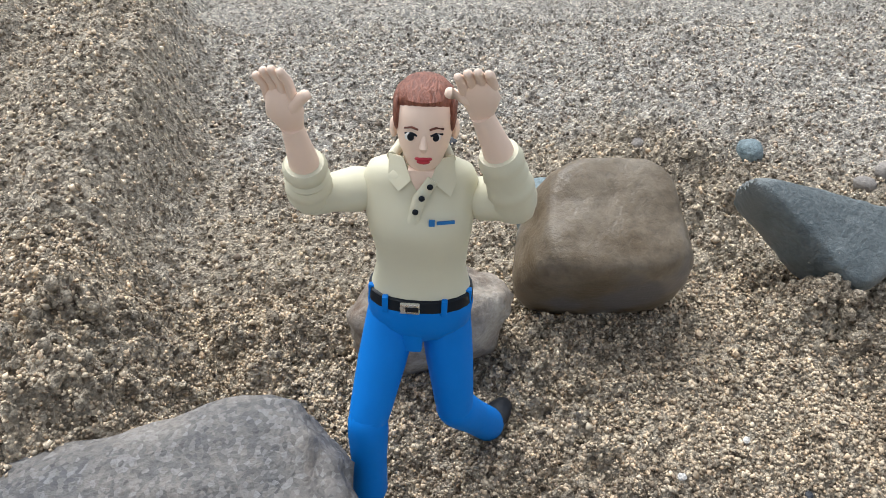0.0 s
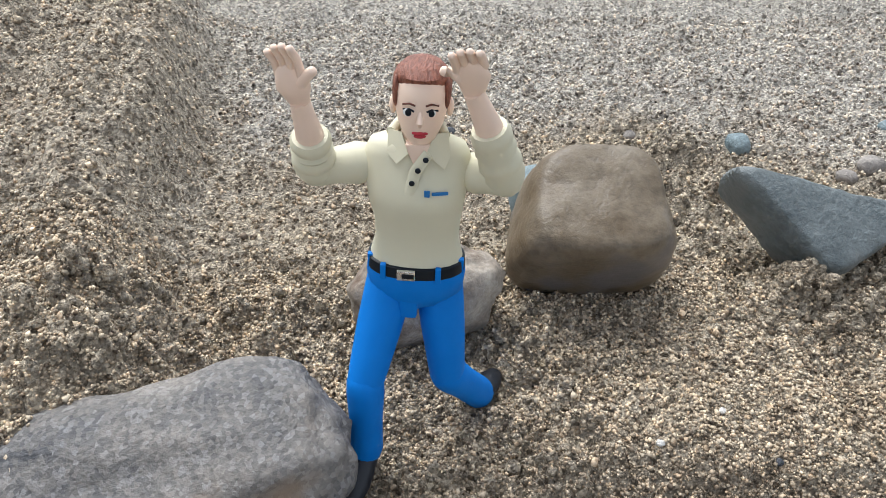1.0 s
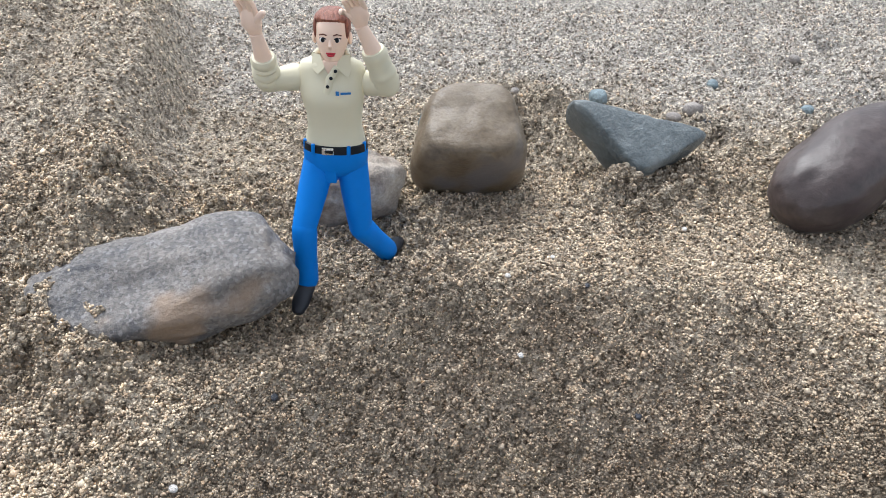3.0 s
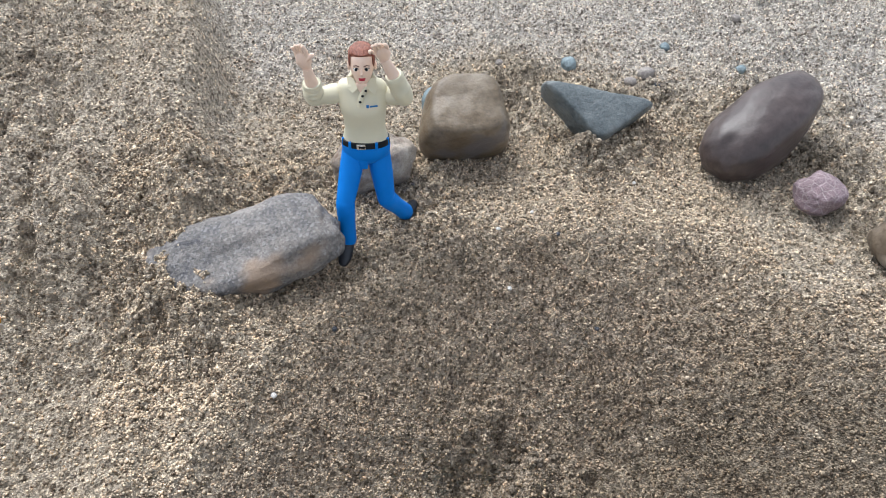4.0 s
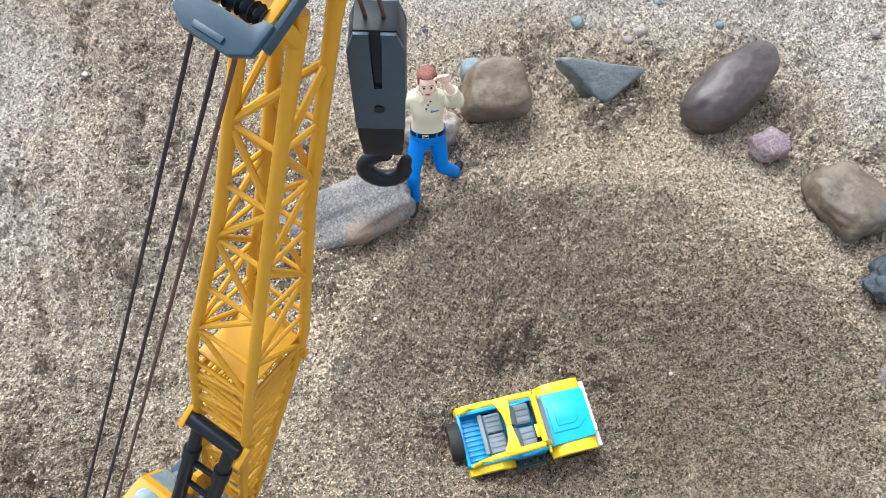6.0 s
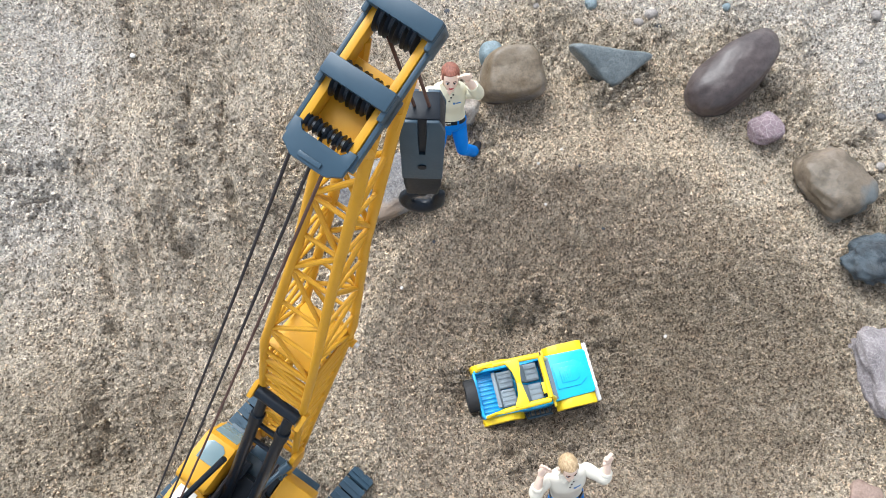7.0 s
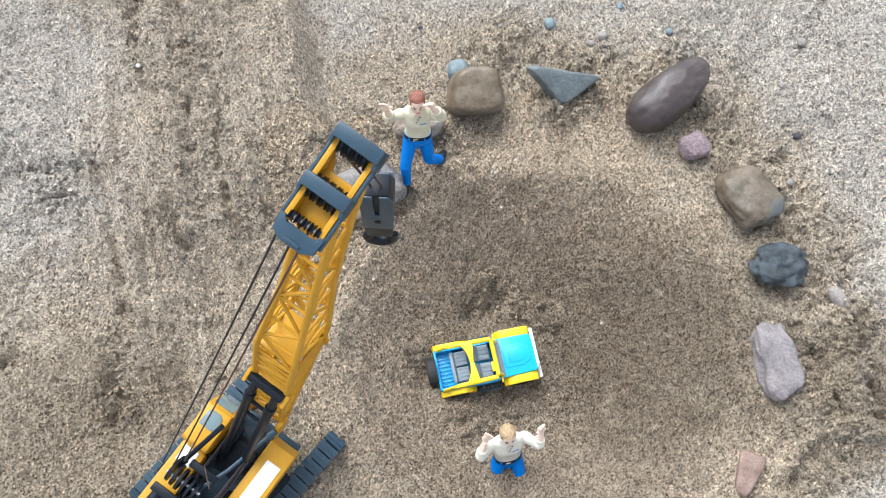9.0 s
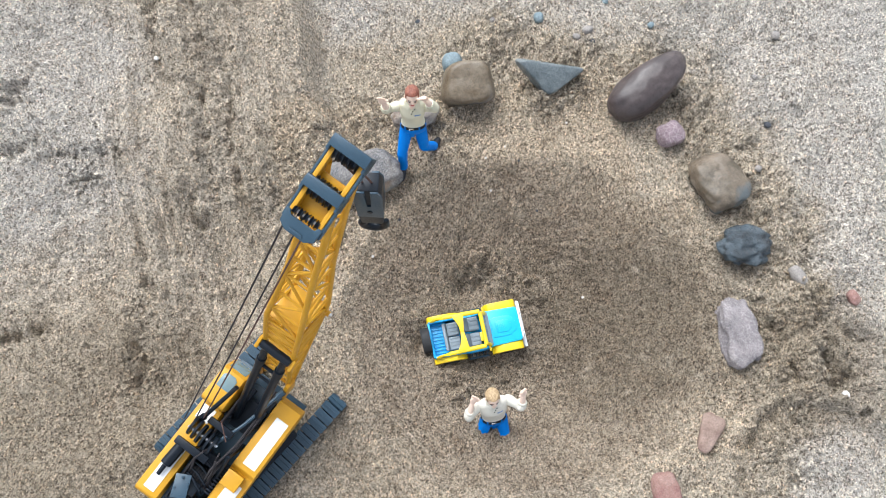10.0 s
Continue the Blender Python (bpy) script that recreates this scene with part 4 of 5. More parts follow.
    # seats, dashboard, wheel
    for s in (-1, 1):
        bm = bmesh.new()
        box(bm, (-0.25, s * 0.66, 2.3), (1.15, 1.15, 0.5), 0.14)
        box(bm, (-0.95, s * 0.66, 2.75), (0.34, 1.15, 1.1), 0.12, (0, -30, 0))
        for k in range(3):
            box(bm, (-0.2, s * 0.66 - 0.34 + 0.34 * k, 2.56), (0.85, 0.26, 0.08), 0.03)
        part("front_seat", bm, SEAT_GREY, car, "grey moulded seat")
    bm = bmesh.new()
    box(bm, (-2.85, 0, 2.35), (0.3, 2.25, 0.85), 0.1, (0, -20, 0))
    bench = part("rear_seat", bm, SEAT_GREY, car, "grey moulded bench seat")
    for s in (-1, 1):
        bm = bmesh.new()
        box(bm, (-2.2, s * 0.58, 2.1), (1.2, 1.1, 0.45), 0.12)
        for k in range(4):
            box(bm, (-2.15, s * 0.58 - 0.42 + 0.28 * k, 2.34), (0.9, 0.12, 0.06), 0.02)
        part("cushion", bm, SEAT_GREY, bench)
    bm = bmesh.new()
    box(bm, (0.75, 0, 2.0), (0.4, 2.5, 0.5), 0.1)
    part("dashboard", bm, BLACK, car)
    bm = bmesh.new()
    loop = [(0.36 + 0.12 * math.sin(a), -0.62 + 0.34 * math.cos(a), 2.35 + 0.32 * math.sin(a)) for a in [2 * math.pi * k / 16 for k in range(17)]]
    tube(bm, loop, 0.05, 0, 6)
    tube(bm, [(0.36, -0.62, 2.35), (0.7, -0.62, 2.2)], 0.06, 0, 6)
    part("steering_wheel", bm, BLACK, car, "black steering wheel")
    # front end
    bm = bmesh.new()
    box(bm, (4.28, 0, 1.55), (0.2, 2.4, 1.35), 0.07)
    box(bm, (4.5, 0, 1.05), (0.35, 3.9, 0.45), 0.1)
    box(bm, (4.45, 0, 1.6), (0.16, 1.6, 0.3), 0.05)
    part("bumper", bm, WHITE, car, "white bumper and grille")
    for s in (-1, 1):
        bm = bmesh.new()
        tube(bm, [(4.3, s * 0.9, 1.75), (4.48, s * 0.9, 1.75)], 0.27, 0, 16)
        part("headlight", bm, CHROME, car, "round silver headlight")
    for x in (2.75, -2.85):
        for s in (-1, 1):
            wheel("wheel", car, x, s * 1.7, 0.85, 0.88, 0.75)
    wheel("spare_wheel", car, -4.78, 0.1, 2.0, 1.05, 0.8, "x")
    return car


jeep(pose(0.0150, -0.0350, (ground_z(1.5, -3.5) + 0.05) * C, 3, 0, 2.5) @ Matrix.Diagonal((0.85, 0.97, 0.9, 1)))


# ---- the toy crawler crane ----
CRANE = pose(-0.1721, -0.0926, 0.0004, 7.5, 0, 45.5)
crane = thing("toy_crane", CRANE, "yellow toy crawler crane with a raised lattice boom and black tracks", "toy crane")


def crawler(y, parent):
    """A track of linked plates round a frame, with its wheels."""
    bm = bmesh.new()
    prism(bm, [(-4.8, 0.55), (-4.4, 0.3), (4.4, 0.3), (4.8, 0.55), (4.8, 1.2), (4.4, 1.45), (-4.4, 1.45), (-4.8, 1.2)], "y", y - 0.4, y + 0.4, 0, 0.08)
    track = part("track", bm, BLACK, parent, "black plastic track")
    half, r, total = 4.5, 0.88, 4 * 4.5 + 2 * math.pi * 0.88
    count = 34
    bm = bmesh.new()
    box(bm, (0, 0, 0), (total / count * 0.9, 1.35, 0.16), 0.03)
    for s in (-1, 1):
        box(bm, (0, s * 0.34, 0.1), (0.1, 0.5, 0.1), 0.02)
    bm.transform(Matrix.Scale(C, 4))
    link = bpy.data.meshes.new("track_plate")
    bm.to_mesh(link)
    bm.free()
    link.materials.append(SLATE)
    for k in range(count):
        d = total * k / count
        if d < 2 * half:
            x, z, a = -half + d, 0.88 + r, 0.0
        elif d < 2 * half + math.pi * r:
            a = (d - 2 * half) / r
            x, z = half + r * math.sin(a), 0.88 + r * math.cos(a)
        elif d < 4 * half + math.pi * r:
            x, z, a = half - (d - 2 * half - math.pi * r), 0.88 - r, math.pi
        else:
            a = math.pi + (d - 4 * half - math.pi * r) / r
            x, z = -half + r * math.sin(a), 0.88 + r * math.cos(a)
        plate = new("track_plate", link)
        plate.parent = track
        plate.matrix_local = pose(x * C, y * C, z * C, 0, math.degrees(a), 0)
    for x in (-4.5, 4.5):
        bm = bmesh.new()
        tube(bm, [(x, y - 0.5, 0.88), (x, y + 0.5, 0.88)], 0.72, 0, 18)
        part("sprocket", bm, BLACK, track)


under = bmesh.new()
box(under, (-0.8, 0, 1.5), (5.0, 6.6, 0.9), 0.15)
tube(under, [(0, 0, 1.6), (0, 0, 2.5)], 1.9, 0, 28)
undercarriage = part("undercarriage", under, BLACK, crane, "black undercarriage")
undercarriage.matrix_local = pose(1.6 * C, 0.0, 0, 0, 0, -6)
for side in (-3.75, 2.95):
    crawler(side, undercarriage)

# upper works: deck, two side housings, cab
bm = bmesh.new()
box(bm, (-0.3, 0, 2.75), (10.4, 5.6, 0.5), 0.1)
box(bm, (1.2, 0, 3.1), (6.0, 2.6, 0.4), 0.06)
part("deck", bm, SLATE, crane, "dark slate deck")
bm = bmesh.new()
prism(bm, [(-5.5, 3.0), (4.4, 3.0), (4.6, 3.5), (4.3, 5.2), (-0.6, 5.2), (-0.9, 4.7), (-5.3, 4.7), (-5.5, 4.4)], "y", -3.0, -1.25, 0, 0.12)
housing = part("engine_housing", bm, YELLOW, crane, "yellow side housing")
for x0, x1, z in ((-0.25, 3.3, 5.2), (-4.8, -1.6, 4.7)):
    bm = bmesh.new()
    box(bm, ((x0 + x1) / 2, -2.25, z + 0.01), (x1 - x0, 0.95, 0.06), 0.02)
    part("white_panel", bm, WHITE, housing, "white panel")
bm = bmesh.new()
box(bm, (-1.5, -1.9, 5.0), (1.1, 1.2, 0.7), 0.1)
part("hatch", bm, YELLOW, housing)
bm = bmesh.new()
prism(bm, [(-5.5, 3.0), (1.4, 3.0), (1.4, 4.6), (-5.3, 4.6), (-5.5, 4.3)], "y", 1.35, 3.0, 0, 0.12)
side_deck = part("side_housing", bm, YELLOW, crane, "yellow side housing")
bm = bmesh.new()
box(bm, (-3.2, 2.15, 4.61), (3.6, 0.8, 0.06), 0.02)
part("white_panel", bm, WHITE, side_deck, "white panel")
bm = bmesh.new()
box(bm, (0.75, 2.2, 4.61), (1.0, 1.0, 0.06), 0.02)
part("white_panel", bm, WHITE, side_deck, "white panel")
bm = bmesh.new()
tube(bm, [(-3.9, 2.2, 4.95), (-3.2, 2.2, 4.95), (-3.1, 2.2, 5.0), (-1.5, 2.1, 5.05)], [0.14, 0.16, 0.38, 0.38], 0, 14)
part("exhaust", bm, BLACK, side_deck, "black exhaust silencer")
bm = bmesh.new()
prism(bm, [(1.5, 3.0), (4.3, 3.0), (4.75, 3.6), (4.6, 4.6), (4.0, 6.1), (1.7, 6.1), (1.5, 5.8)], "y", 1.25, 3.0, 0, 0.2)
cab = part("cab", bm, YELLOW, crane, "yellow driver's cab")
bm = bmesh.new()
prism(bm, [(2.75, 1.6), (3.6, 1.6), (3.8, 1.85), (3.8, 2.4), (3.6, 2.65), (2.75, 2.65)], "z", 6.08, 6.16, 0, 0.03)
part("roof_window", bm, WINDOW, cab, "blue tinted roof window")
bm = bmesh.new()
box(bm, (4.44, 2.12, 5.0), (0.08, 1.3, 1.4), 0.03, (0, -22, 0))
part("front_window", bm, WINDOW, cab, "blue tinted front window")
bm = bmesh.new()
box(bm, (3.0, 3.0, 5.0), (1.7, 0.08, 1.2), 0.03)
part("side_window", bm, WINDOW, cab, "blue tinted side window")

# winches, engine, hoses and gantry between the housings
for x, z, r in ((-2.6, 3.9, 0.75), (-4.3, 3.7, 0.65)):
    bm = bmesh.new()
    tube(bm, [(x, -0.95, z), (x, 0.95, z)], r * 0.72, 0, 20)
    drum = part("winch_drum", bm, BLACK, crane, "black winch drum")
    for k in range(9):
        bm = bmesh.new()
        tube(bm, [(x, -0.8 + 0.2 * k - 0.05, z), (x, -0.8 + 0.2 * k + 0.05, z)], r * 0.8, 0, 20)
        part("rope_turn", bm, ROPE, drum)
    for s in (-1, 1):
        bm = bmesh.new()
        tube(bm, [(x, s * 0.95, z), (x, s * 1.08, z)], r, 0, 22)
        part("flange", bm, BLACK, drum)
bm = bmesh.new()
for s in (-1, 1):
    tube(bm, [(0.4, s * 0.95, 3.2), (-0.4, s * 0.9, 6.0)], [0.16, 0.14], 0, 8)
    tube(bm, [(-3.8, s * 0.95, 3.2), (-0.4, s * 0.9, 6.0)], [0.14, 0.14], 0, 8)
box(bm, (-1.35, 1.3, 5.85), (0.5, 2.5, 0.4), 0.08)
box(bm, (0.75, 0.7, 5.6), (0.45, 1.9, 0.35), 0.06)
gantry = part("gantry", bm, BLACK, crane, "black gantry frame")
for k in range(6):
    bm = bmesh.new()
    tube(bm, [(-0.4 + 0.06 * k, 0.35 + 0.36 * k - 0.08, 5.95), (-0.4 + 0.06 * k, 0.35 + 0.36 * k + 0.08, 5.95)], 0.66, 0, 18)
    part("sheave", bm, BLACK, gantry)
bm = bmesh.new()
tube(bm, [(-0.3, 0.1, 5.95), (-0.3, 2.4, 5.95)], 0.1, 0, 8)
part("axle", bm, CHROME, gantry, "steel axle")
for k, (y0, y1, h) in enumerate(((-0.7, -0.95, 5.6), (-0.45, -0.8, 5.9), (0.9, 0.9, 5.4))):
    bm = bmesh.new()
    tube(bm, [(-3.0, y0, 4.6), (-1.6, y0, h), (0.4, y1, h), (2.6, y1, 5.6), (4.6, y1 * 0.9, 5.8)], 0.08, 0, 8)
    part("hose", bm, ROPE, crane, "black hose")
for x, y, z, sx, sy, sz, turn in ((2.2, 0, 3.7, 2.2, 1.5, 0.9, -12), (-3.4, 0.2, 4.7, 0.9, 1.4, 0.5, 20), (-1.4, 0.1, 4.2, 0.8, 1.9, 0.9, 0), (3.6, -0.8, 4.3, 0.8, 0.7, 0.7, 0), (3.4, 0.75, 4.3, 0.9, 0.6, 0.7, 0)):
    bm = bmesh.new()
    box(bm, (x, y, z), (sx, sy, sz), 0.1, (0, turn, 0))
    part("engine_cover", bm, BLACK, crane, "black cover between the housings")
bm = bmesh.new()
box(bm, (-3.6, 0.5, 5.15), (1.5, 1.0, 0.12), 0.03, (0, 8, 25))
for x, y in ((-4.1, 0.2), (-3.1, 0.75), (-3.3, 0.2), (-3.9, 0.8)):
    tube(bm, [(x, y, 5.15), (x, y, 5.3)], 0.09, 0, 10)
part("cover_plate", bm, SLATE, crane, "slate cover plate with bolts")
for k in range(4):
    bm = bmesh.new()
    tube(bm, [(-1.9 - 0.5 * k, -1.0 + 0.1 * k, 4.4), (-1.7 - 0.5 * k, -0.6, 5.1), (-1.5 - 0.45 * k, 0.1, 5.2), (-1.6 - 0.4 * k, 0.9, 4.6)], 0.07, 0, 8)
    part("hose", bm, BLACK, crane, "black hose")
for x, y in ((1.9, 1.0), (2.4, -0.9)):
    bm = bmesh.new()
    box(bm, (x, y, 4.0), (1.3, 0.3, 0.8), 0.06)
    tube(bm, [(x - 0.4, y - 0.25, 4.3), (x - 0.4, y + 0.25, 4.3)], 0.16, 0, 12)
    part("cylinder_bracket", bm, BLACK, crane, "black cylinder bracket")
for k in range(10):
    bm = bmesh.new()
    box(bm, (-1.1 - 0.22 * k, -1.05, 4.5), (0.1, 0.35, 0.7), 0.03)
    part("cooling_fin", bm, BLACK, crane)
for y in (-0.3, 0.35):
    bm = bmesh.new()
    tube(bm, [(-0.5, y, 6.2), (-0.9, y * 1.5, 6.75), (-1.6, y * 2.2, 6.2), (-2.4, y * 2.0, 5.0)], 0.07, 0, 8)
    part("hose", bm, ROPE, crane, "black hose")
bm = bmesh.new()
tube(bm, [(0.3, -0.2, 6.35), (0.9, 0.5, 6.5), (1.1, 0.9, 6.0)], 0.045, 0, 8)
part("cable", bm, ROPE_BROWN, crane, "short brown cable")
bm = bmesh.new()
tube(bm, [(0.3, 2.1, 5.5), (3.5, 1.15, 8.0)], 0.15, 0, 8)
tube(bm, [(0.1, 2.25, 5.35), (0.7, 2.0, 5.75)], 0.24, 0, 10)
part("stay", bm, BLACK, crane, "black stay rod")
bm = bmesh.new()
tube(bm, [(-0.2, 0.35, 5.5), (1.6, -0.35, 5.7), (4.7, -1.12, 6.0)], 0.12, 0, 8)
tube(bm, [(4.4, -1.05, 5.95), (4.9, -1.2, 6.05)], 0.22, 0, 10)
part("stay", bm, SLATE, crane, "grey stay rod")

# ---- boom ----
RISE = 73.4
FOOT = Vector((5.6, 0, 4.5))
ALONG = Vector((math.cos(radians(RISE)), 0, math.sin(radians(RISE))))
BACK = Vector((-math.sin(radians(RISE)), 0, math.cos(radians(RISE))))
LONG = 24.6
MIDDLE = -0.05


def section(s):
    """Half width and half depth of the boom at s along it."""
    w = float(np.interp(s, (0, 4, 8, 12.5, 18.5, LONG), (0.95, 0.95, 1.0, 1.06, 0.70, 0.58)))
    d = float(np.interp(s, (0, 4, 8, 12.5, 18.5, LONG), (0.32, 0.68, 1.0, 1.25, 0.78, 0.53)))
    return w, d


def boom_at(s, side, back):
    w, d = section(s)
    return FOOT + ALONG * s + Vector((0, side * w + MIDDLE, 0)) + BACK * (back * d)


boom = thing("boom", Matrix(), "yellow lattice boom", "")
boom.name = "boom"
boom.parent = crane
for key in ("category", "label"):
    if key in boom:
        del boom[key]
STOPS = [0.0, 2.0, 4.0, 6.0, 8.0, 10.0, 11.5, 12.5, 14.0, 16.0, 18.5, 20.0, 22.0, LONG]
for side in (-1, 1):
    for back in (-1, 1):
        bm = bmesh.new()
        tube(bm, [boom_at(s, side, back) for s in STOPS], 0.165, 0, 12)
        part("chord", bm, YELLOW, boom)
JOINT = 11.4
nodes = [0.6, 2.0, 3.4, 4.8, 6.2, 7.5, 8.6, 9.5, 10.3, 11.0, 11.8, 13.6, 15.6, 17.6, 19.5, 21.3, 23.0]
for k, (a, b) in enumerate(zip(nodes, nodes[1:])):
    flip = 1 if k % 2 else -1
    for side in (-1, 1):
        bm = bmesh.new()
        tube(bm, [boom_at(a, side, flip), boom_at(b, side, -flip)], 0.088, 0, 8)
        tube(bm, [boom_at(a, side, -1), boom_at(a, side, 1)], 0.075, 0, 8)
        part("brace", bm, YELLOW, boom)
    for back in (-1, 1):
        bm = bmesh.new()
        tube(bm, [boom_at(a, flip, back), boom_at(b, -flip, back)], 0.088, 0, 8)
        tube(bm, [boom_at(a, -1, back), boom_at(a, 1, back)], 0.075, 0, 8)
        part("brace", bm, YELLOW, boom)
for s in (12.2,):
    w, d = section(s)
    bm = bmesh.new()
    box(bm, FOOT + ALONG * s + Vector((0, MIDDLE, 0)), (2 * d * 0.92, 2 * w * 0.92, 0.12), 0.03, (0, 90 - RISE, 0))
    part("web_plate", bm, YELLOW, boom, "yellow plate across the boom")
for side in (-1, 1):
    for back in ((-1,) if side < 0 else ()):
        p = boom_at(JOINT, side, back)
        bm = bmesh.new()
        tube(bm, [p - ALONG * 0.3, p + ALONG * 0.3], 0.22, 0, 10)
        tube(bm, [p, p + Vector((0, side * 0.35, 0))], 0.17, 0, 10)
        lug = part("joint_lug", bm, YELLOW, boom)
        bm = bmesh.new()
        tube(bm, [p + Vector((0, side * 0.3, 0)), p + Vector((0, side * 0.5, 0))], 0.11, 0, 10)
        part("bolt", bm, STEEL, lug, "steel bolt")
    bm = bmesh.new()
    prism(bm, [(4.4, 4.0), (5.6, 4.0), (5.9, 5.8), (5.2, 6.4), (4.5, 5.2)], "y", side * 1.15 + MIDDLE - 0.14, side * 1.15 + MIDDLE + 0.14, 0, 0.06)
    part("foot_bracket", bm, YELLOW, boom, "yellow foot bracket")
# luffing cylinders behind the boom
TOP = boom_at(7.9, 0, 1) + BACK * 0.3
for side in (-1, 1):
    y = side * 0.66 + MIDDLE
    base, top = Vector((1.7, y, 3.9)), Vector((TOP.x, y, TOP.z))
    bm = bmesh.new()
    tube(bm, [base, base.lerp(top, 0.82)], 0.26, 0, 16)
    tube(bm, [base.lerp(top, 0.80), base.lerp(top, 0.86)], 0.31, 0, 16)
    tube(bm, [base.lerp(top, 0.8), top], 0.23, 0, 14)
    part("cylinder", bm, BLACK, crane, "black luffing cylinder")
    bm = bmesh.new()
    box(bm, TOP + Vector((0, side * 1.2, -0.1)), (0.8, 0.22, 0.45), 0.06, (0, -30, 0))
    part("tube_bracket", bm, YELLOW, boom, "yellow bracket")
bm = bmesh.new()
tube(bm, [TOP + Vector((0, -1.02, 0)), TOP + Vector((0, 1.02, 0))], 0.28, 0, 18)
part("cross_tube", bm, BLACK, crane, "black cross tube")
for t in (0.66, 0.79):
    q = Vector((1.7, TOP.y, 3.9)).lerp(TOP, t)
    bm = bmesh.new()
    tube(bm, [q + Vector((0, -0.66, 0)), q + Vector((0, 0.66, 0))], 0.11, 0, 8)
    part("cross_rod", bm, BLACK, crane, "black cross rod")

# ---- boom head ----
HEAD = Vector((12.65, 0.03, 28.95))
LEVEL = 20.0
hx, hz = Vector((math.cos(radians(LEVEL)), 0, math.sin(radians(LEVEL)))), Vector((-math.sin(radians(LEVEL)), 0, math.cos(radians(LEVEL))))


def head_at(a, y, h):
    return HEAD + hx * a + Vector((0, y, 0)) + hz * h


bm = bmesh.new()
for side in (-1, 1):
    box(bm, head_at(0.2, side * 0.66, 0.0), (3.5, 0.2, 0.5), 0.05, (0, -LEVEL, 0))
    tube(bm, [boom_at(LONG - 0.6, side, -1), head_at(0.9, side * 0.66, -0.2)], 0.18, 0, 8)
    tube(bm, [boom_at(LONG - 0.6, side, 1), head_at(-1.2, side * 0.66, -0.2)], 0.18, 0, 8)
box(bm, head_at(-0.9, 0, -0.35), (0.9, 1.3, 0.15), 0.04, (0, -LEVEL, 0))
box(bm, head_at(0.35, 0, -0.3), (0.3, 1.3, 0.2), 0.04, (0, -LEVEL, 0))
head = part("boom_head", bm, YELLOW, boom, "yellow boom head frame")
for a, long in ((1.75, 0.52), (-0.05, 0.5)):
    bm = bmesh.new()
    box(bm, head_at(a, 0, 0.42), (long, 1.75, 0.28), 0.1, (0, -LEVEL, 0))
    for side in (-1, 1):
        box(bm, head_at(a - 0.1, side * 0.82, 0.05), (0.7, 0.14, 0.75), 0.06, (0, -LEVEL, 0))
    part("cross_plate", bm, SLATE, head, "slate grey cross plate")
for side in (-1, 1):
    bm = bmesh.new()
    box(bm, head_at(0.1, side * 0.83, 0.05), (3.7, 0.12, 0.3), 0.04, (0, -LEVEL, 0))
    part("side_rail", bm, SLATE, head, "slate grey rail")
bm = bmesh.new()
pts = [(-2.15, -0.45), (-1.95, -0.8), (-1.35, -0.84), (-1.35, -0.62), (-1.6, -0.55), (-1.6, 0.55), (-1.35, 0.62), (-1.35, 0.84), (-1.95, 0.8), (-2.15, 0.45)]
prism(bm, pts, "z", 0.0, 0.2, 0, 0.05)
box(bm, (-2.0, 0, 0.22), (0.12, 0.6, 0.08), 0.02)
bm.transform(Matrix.Translation(HEAD + hz * 0.1) @ pose(0, 0, 0, 0, -LEVEL, 0))
part("end_plate", bm, SLATE, head, "slate grey end plate")
for a, r in ((1.55, 0.46), (-0.15, 0.46)):
    for k in range(4):
        bm = bmesh.new()
        y = -0.42 + 0.28 * k
        tube(bm, [head_at(a, y - 0.09, 0.1), head_at(a, y - 0.03, 0.1), head_at(a, y + 0.03, 0.1), head_at(a, y + 0.09, 0.1)], [r, r * 0.8, r * 0.8, r], 0, 18)
        part("sheave", bm, BLACK, head, "black sheave")
for k in range(5):
    bm = bmesh.new()
    y = -0.52 + 0.26 * k
    tube(bm, [head_at(-1.3, y - 0.08, 0.12), head_at(-1.3, y, 0.12), head_at(-1.3, y + 0.08, 0.12)], [0.2, 0.12, 0.2], 0, 12)
    part("roller", bm, BLACK, head, "black roller")
for a in (1.55, -0.15, -1.3):
    bm = bmesh.new()
    tube(bm, [head_at(a, -0.8, 0.1), head_at(a, 0.8, 0.1)], 0.08, 0, 8)
    part("axle", bm, STEEL, head)

# ---- ropes from the gantry to the head ----
for x0, y0, z0, y1, mat in ((-0.1, 2.9, 5.9, 0.72, ROPE), (0.3, 2.25, 6.3, 0.15, ROPE), (0.7, 1.85, 6.5, -0.2, ROPE_BROWN)):
    bm = bmesh.new()
    a, b = Vector((x0, y0, z0)), head_at(-1.3, y1, 0.1)
    tube(bm, [a.lerp(b, t) + Vector((0.0, 0.0, -0.15 * 4 * t * (1 - t))) for t in [i / 8 for i in range(9)]], 0.045, 0, 6)
    part("rope", bm, mat, crane, "dark rope")

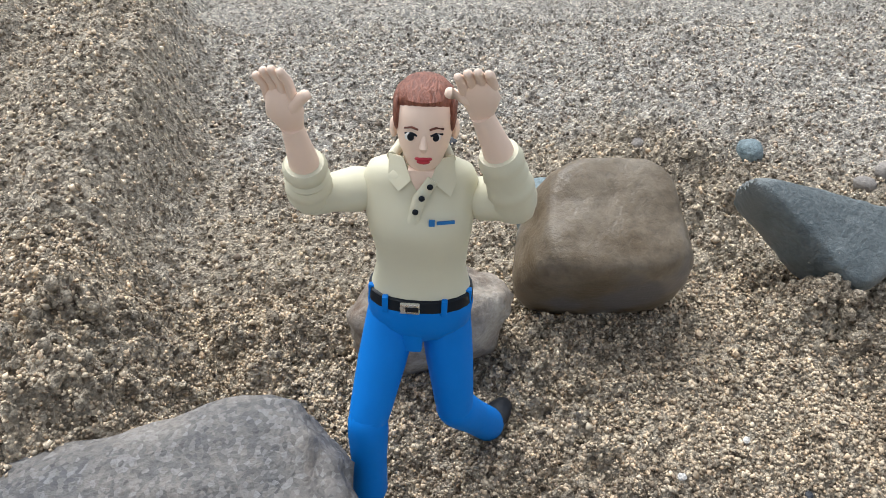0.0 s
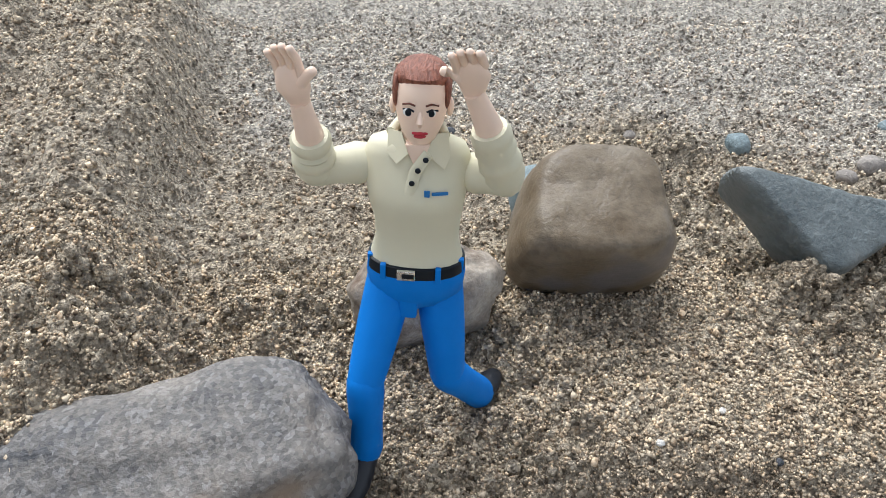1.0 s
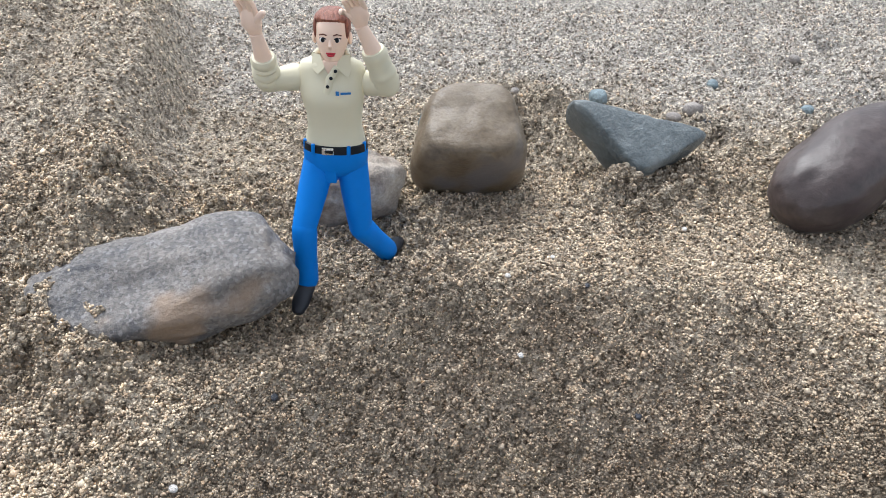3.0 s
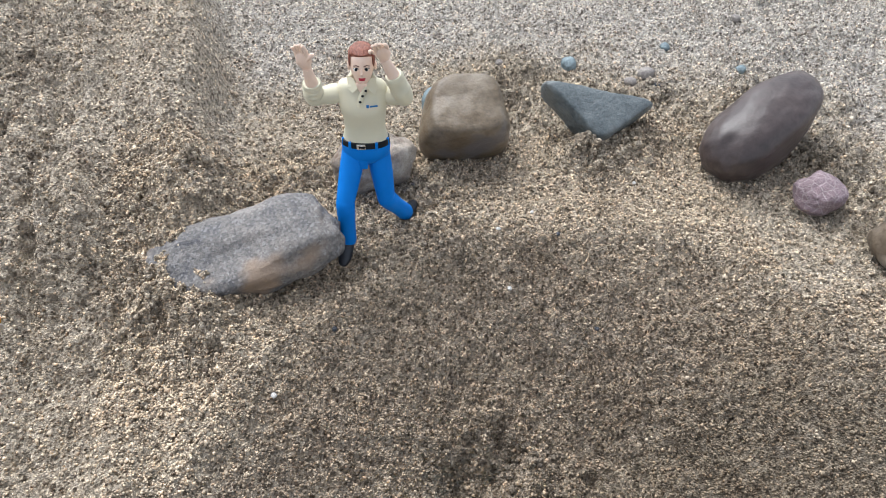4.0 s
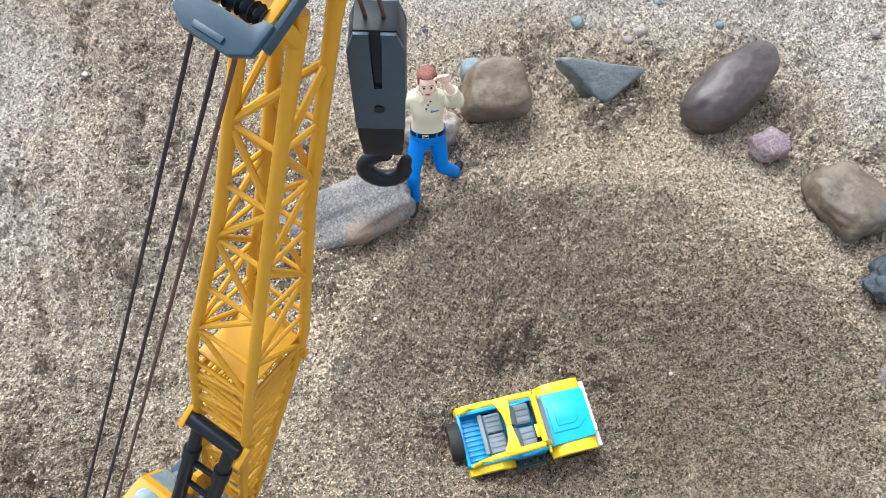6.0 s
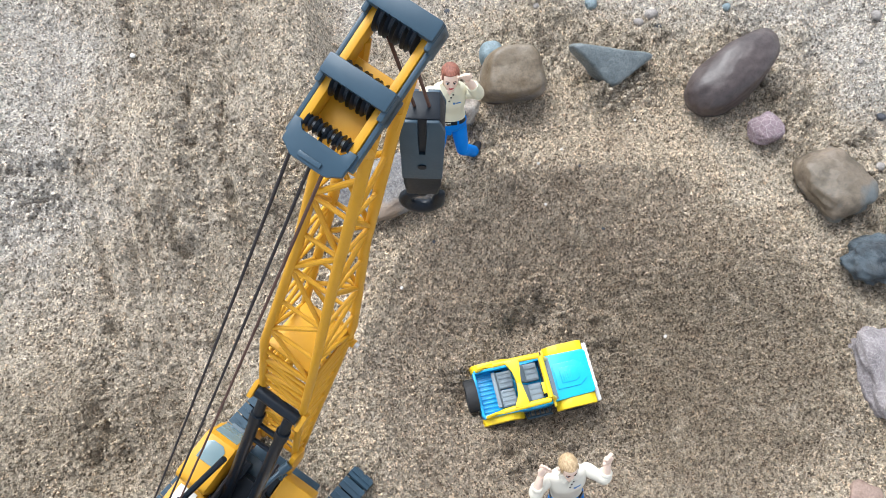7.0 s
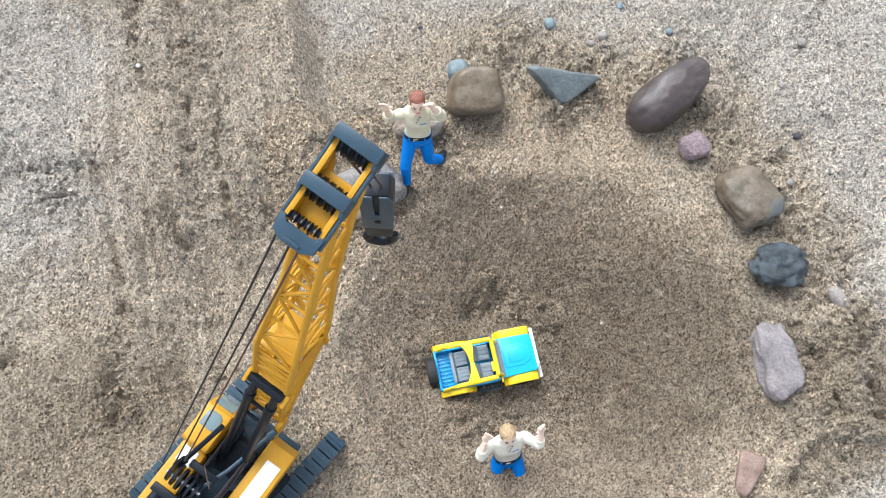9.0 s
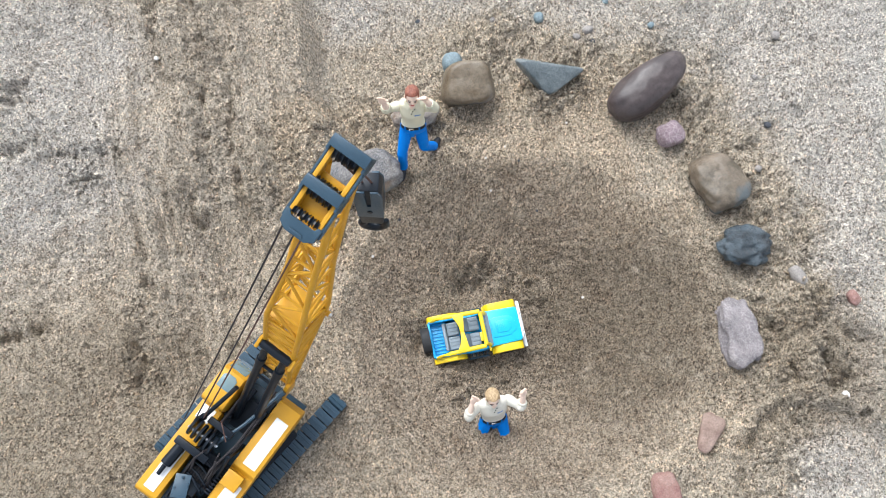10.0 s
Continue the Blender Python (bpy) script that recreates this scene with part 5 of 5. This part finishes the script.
# ---- hook block hanging under the head ----
hook = thing("hook_block", pose(-0.0442, -0.0130, 0.1915, 1, 2, -12), "black hook block with a large hook, hanging from the boom", "crane hook")
bm = bmesh.new()
prism(bm, [(-0.52, 1.8), (-0.58, 2.6), (-0.62, 5.9), (-0.48, 6.4), (0.48, 6.4), (0.62, 5.9), (0.58, 2.6), (0.52, 1.8)], "y", -0.45, 0.45, 0, 0.09)
block = part("block", bm, BLACK, hook, "black block housing")
for s in (-1, 1):
    bm = bmesh.new()
    prism(bm, [(-0.61, 3.1), (-0.64, 5.85), (-0.46, 6.35), (-0.12, 6.35), (-0.12, 4.6), (0.12, 4.6), (0.12, 6.35), (0.46, 6.35), (0.64, 5.85), (0.61, 3.1)], "y", min(s * 0.42, s * 0.54), max(s * 0.42, s * 0.54), 0, 0.03)
    part("cheek_plate", bm, SLATE, block, "slate grey cheek plate")
    bm = bmesh.new()
    tube(bm, [(0, s * 0.5, 3.9), (0, s * 0.58, 3.9)], 0.13, 0, 12)
    part("pin", bm, BLACK, block)
bm = bmesh.new()
tube(bm, [(0, 0, 1.95), (0, 0, 1.2)], 0.22, 0, 12)
arc = [(0.0, 1.3)] + [(-0.02 - 0.56 * math.sin(a), 0.58 + 0.56 * math.cos(a)) for a in [radians(v) for v in range(15, 300, 19)]] + [(0.6, 1.05)]
tube(bm, [(x, 0, z) for x, z in arc], [0.17] + [0.16 + 0.08 * math.sin(math.pi * k / 15) for k in range(len(arc) - 2)] + [0.13], 0, 12, 1.2, (0, 1, 0), True)
part("hook", bm, BLACK, hook, "black hook")
top = CRANE @ (head_at(1.3, 0, 0.0) * C)
for s in (-0.2, 0.2):
    bm = bmesh.new()
    q = hook.matrix_world.inverted() @ top / C
    tube(bm, [(s, 0, 6.2), (q.x + s, q.y, q.z)], 0.05, 0, 6)
    part("rope", bm, ROPE_BROWN, hook, "brown hoist rope")


# ---- single pebbles that stand out in the sand ----
R_PALE = rock("pebble_white", (0.62, 0.60, 0.57), (0.8, 0.78, 0.75), 200, 0.6)
R_INK = rock("pebble_dark", (0.03, 0.035, 0.045), (0.08, 0.085, 0.1), 200, 0.6)
for x, y, r, mat, label in ((4.5, 7.2, 0.11, R_PALE, "tiny white pebble in the damp sand"), (-5.7, 3.0, 0.14, R_PALE, "tiny white pebble in the damp sand"), (4.4, 9.5, 0.10, R_PALE, "tiny white pebble in the damp sand"),
                            (6.1, 10.2, 0.09, R_PALE, "tiny white pebble in the damp sand"), (11.5, 11.6, 0.10, R_PALE, "tiny white pebble in the damp sand"), (10.9, -1.9, 0.12, R_PALE, "tiny white pebble in the damp sand"),
                            (8.1, 5.3, 0.12, R_INK, "tiny dark pebble in the damp sand"), (7.0, 8.9, 0.10, R_INK, "tiny dark pebble in the damp sand"), (-3.2, 5.6, 0.12, R_INK, "tiny dark pebble in the damp sand"),
                            (14.0, 19.3, 0.34, R_GREY, "small grey pebble on the dry sand"), (15.0, 19.7, 0.45, R_GREY, "small grey pebble on the dry sand"), (15.2, 18.6, 0.26, R_INK, "small dark pebble on the dry sand"),
                            (20.4, 19.3, 0.32, R_BLUE, "small blue-grey pebble on the dry sand"), (28.0, 9.0, 0.3, R_INK, "small dark pebble on the dry sand"), (27.6, 13.0, 0.24, R_GREY, "small grey pebble on the dry sand"),
                            (31.0, 17.0, 0.4, R_GREY, "small grey pebble on the dry sand"), (25.6, 5.0, 0.3, R_GREY, "small grey pebble on the dry sand"), (7.2, 22.0, 0.26, R_GREY, "small grey pebble on the dry sand"),
                            (27.0, -13.2, 0.3, R_PALE, "small white pebble on the crumbly sand"), (-20.6, 21.5, 0.2, R_PALE, "small white pebble on the dry sand"), (0.9, 23.0, 0.22, R_INK, "small dark pebble on the dry sand"),
                            (17.2, 22.4, 0.3, R_BLUE, "small blue-grey pebble on the dry sand"), (22.5, 24.5, 0.3, R_GREY, "small grey pebble on the dry sand")):
    bm = bmesh.new()
    stone_mesh(bm, (r, r * 0.85, r * 0.7), x + y, 2.3, 0.1, sub=3)
    ob = finish("pebble", bm, mat, None, "", 60)
    ob.matrix_world = pose(x * C, y * C, (ground_z(x, y) + r * 0.4) * C, 0, 0, 37 * x)
    tagged(ob, label, "pebble", "pebbles in the sand")
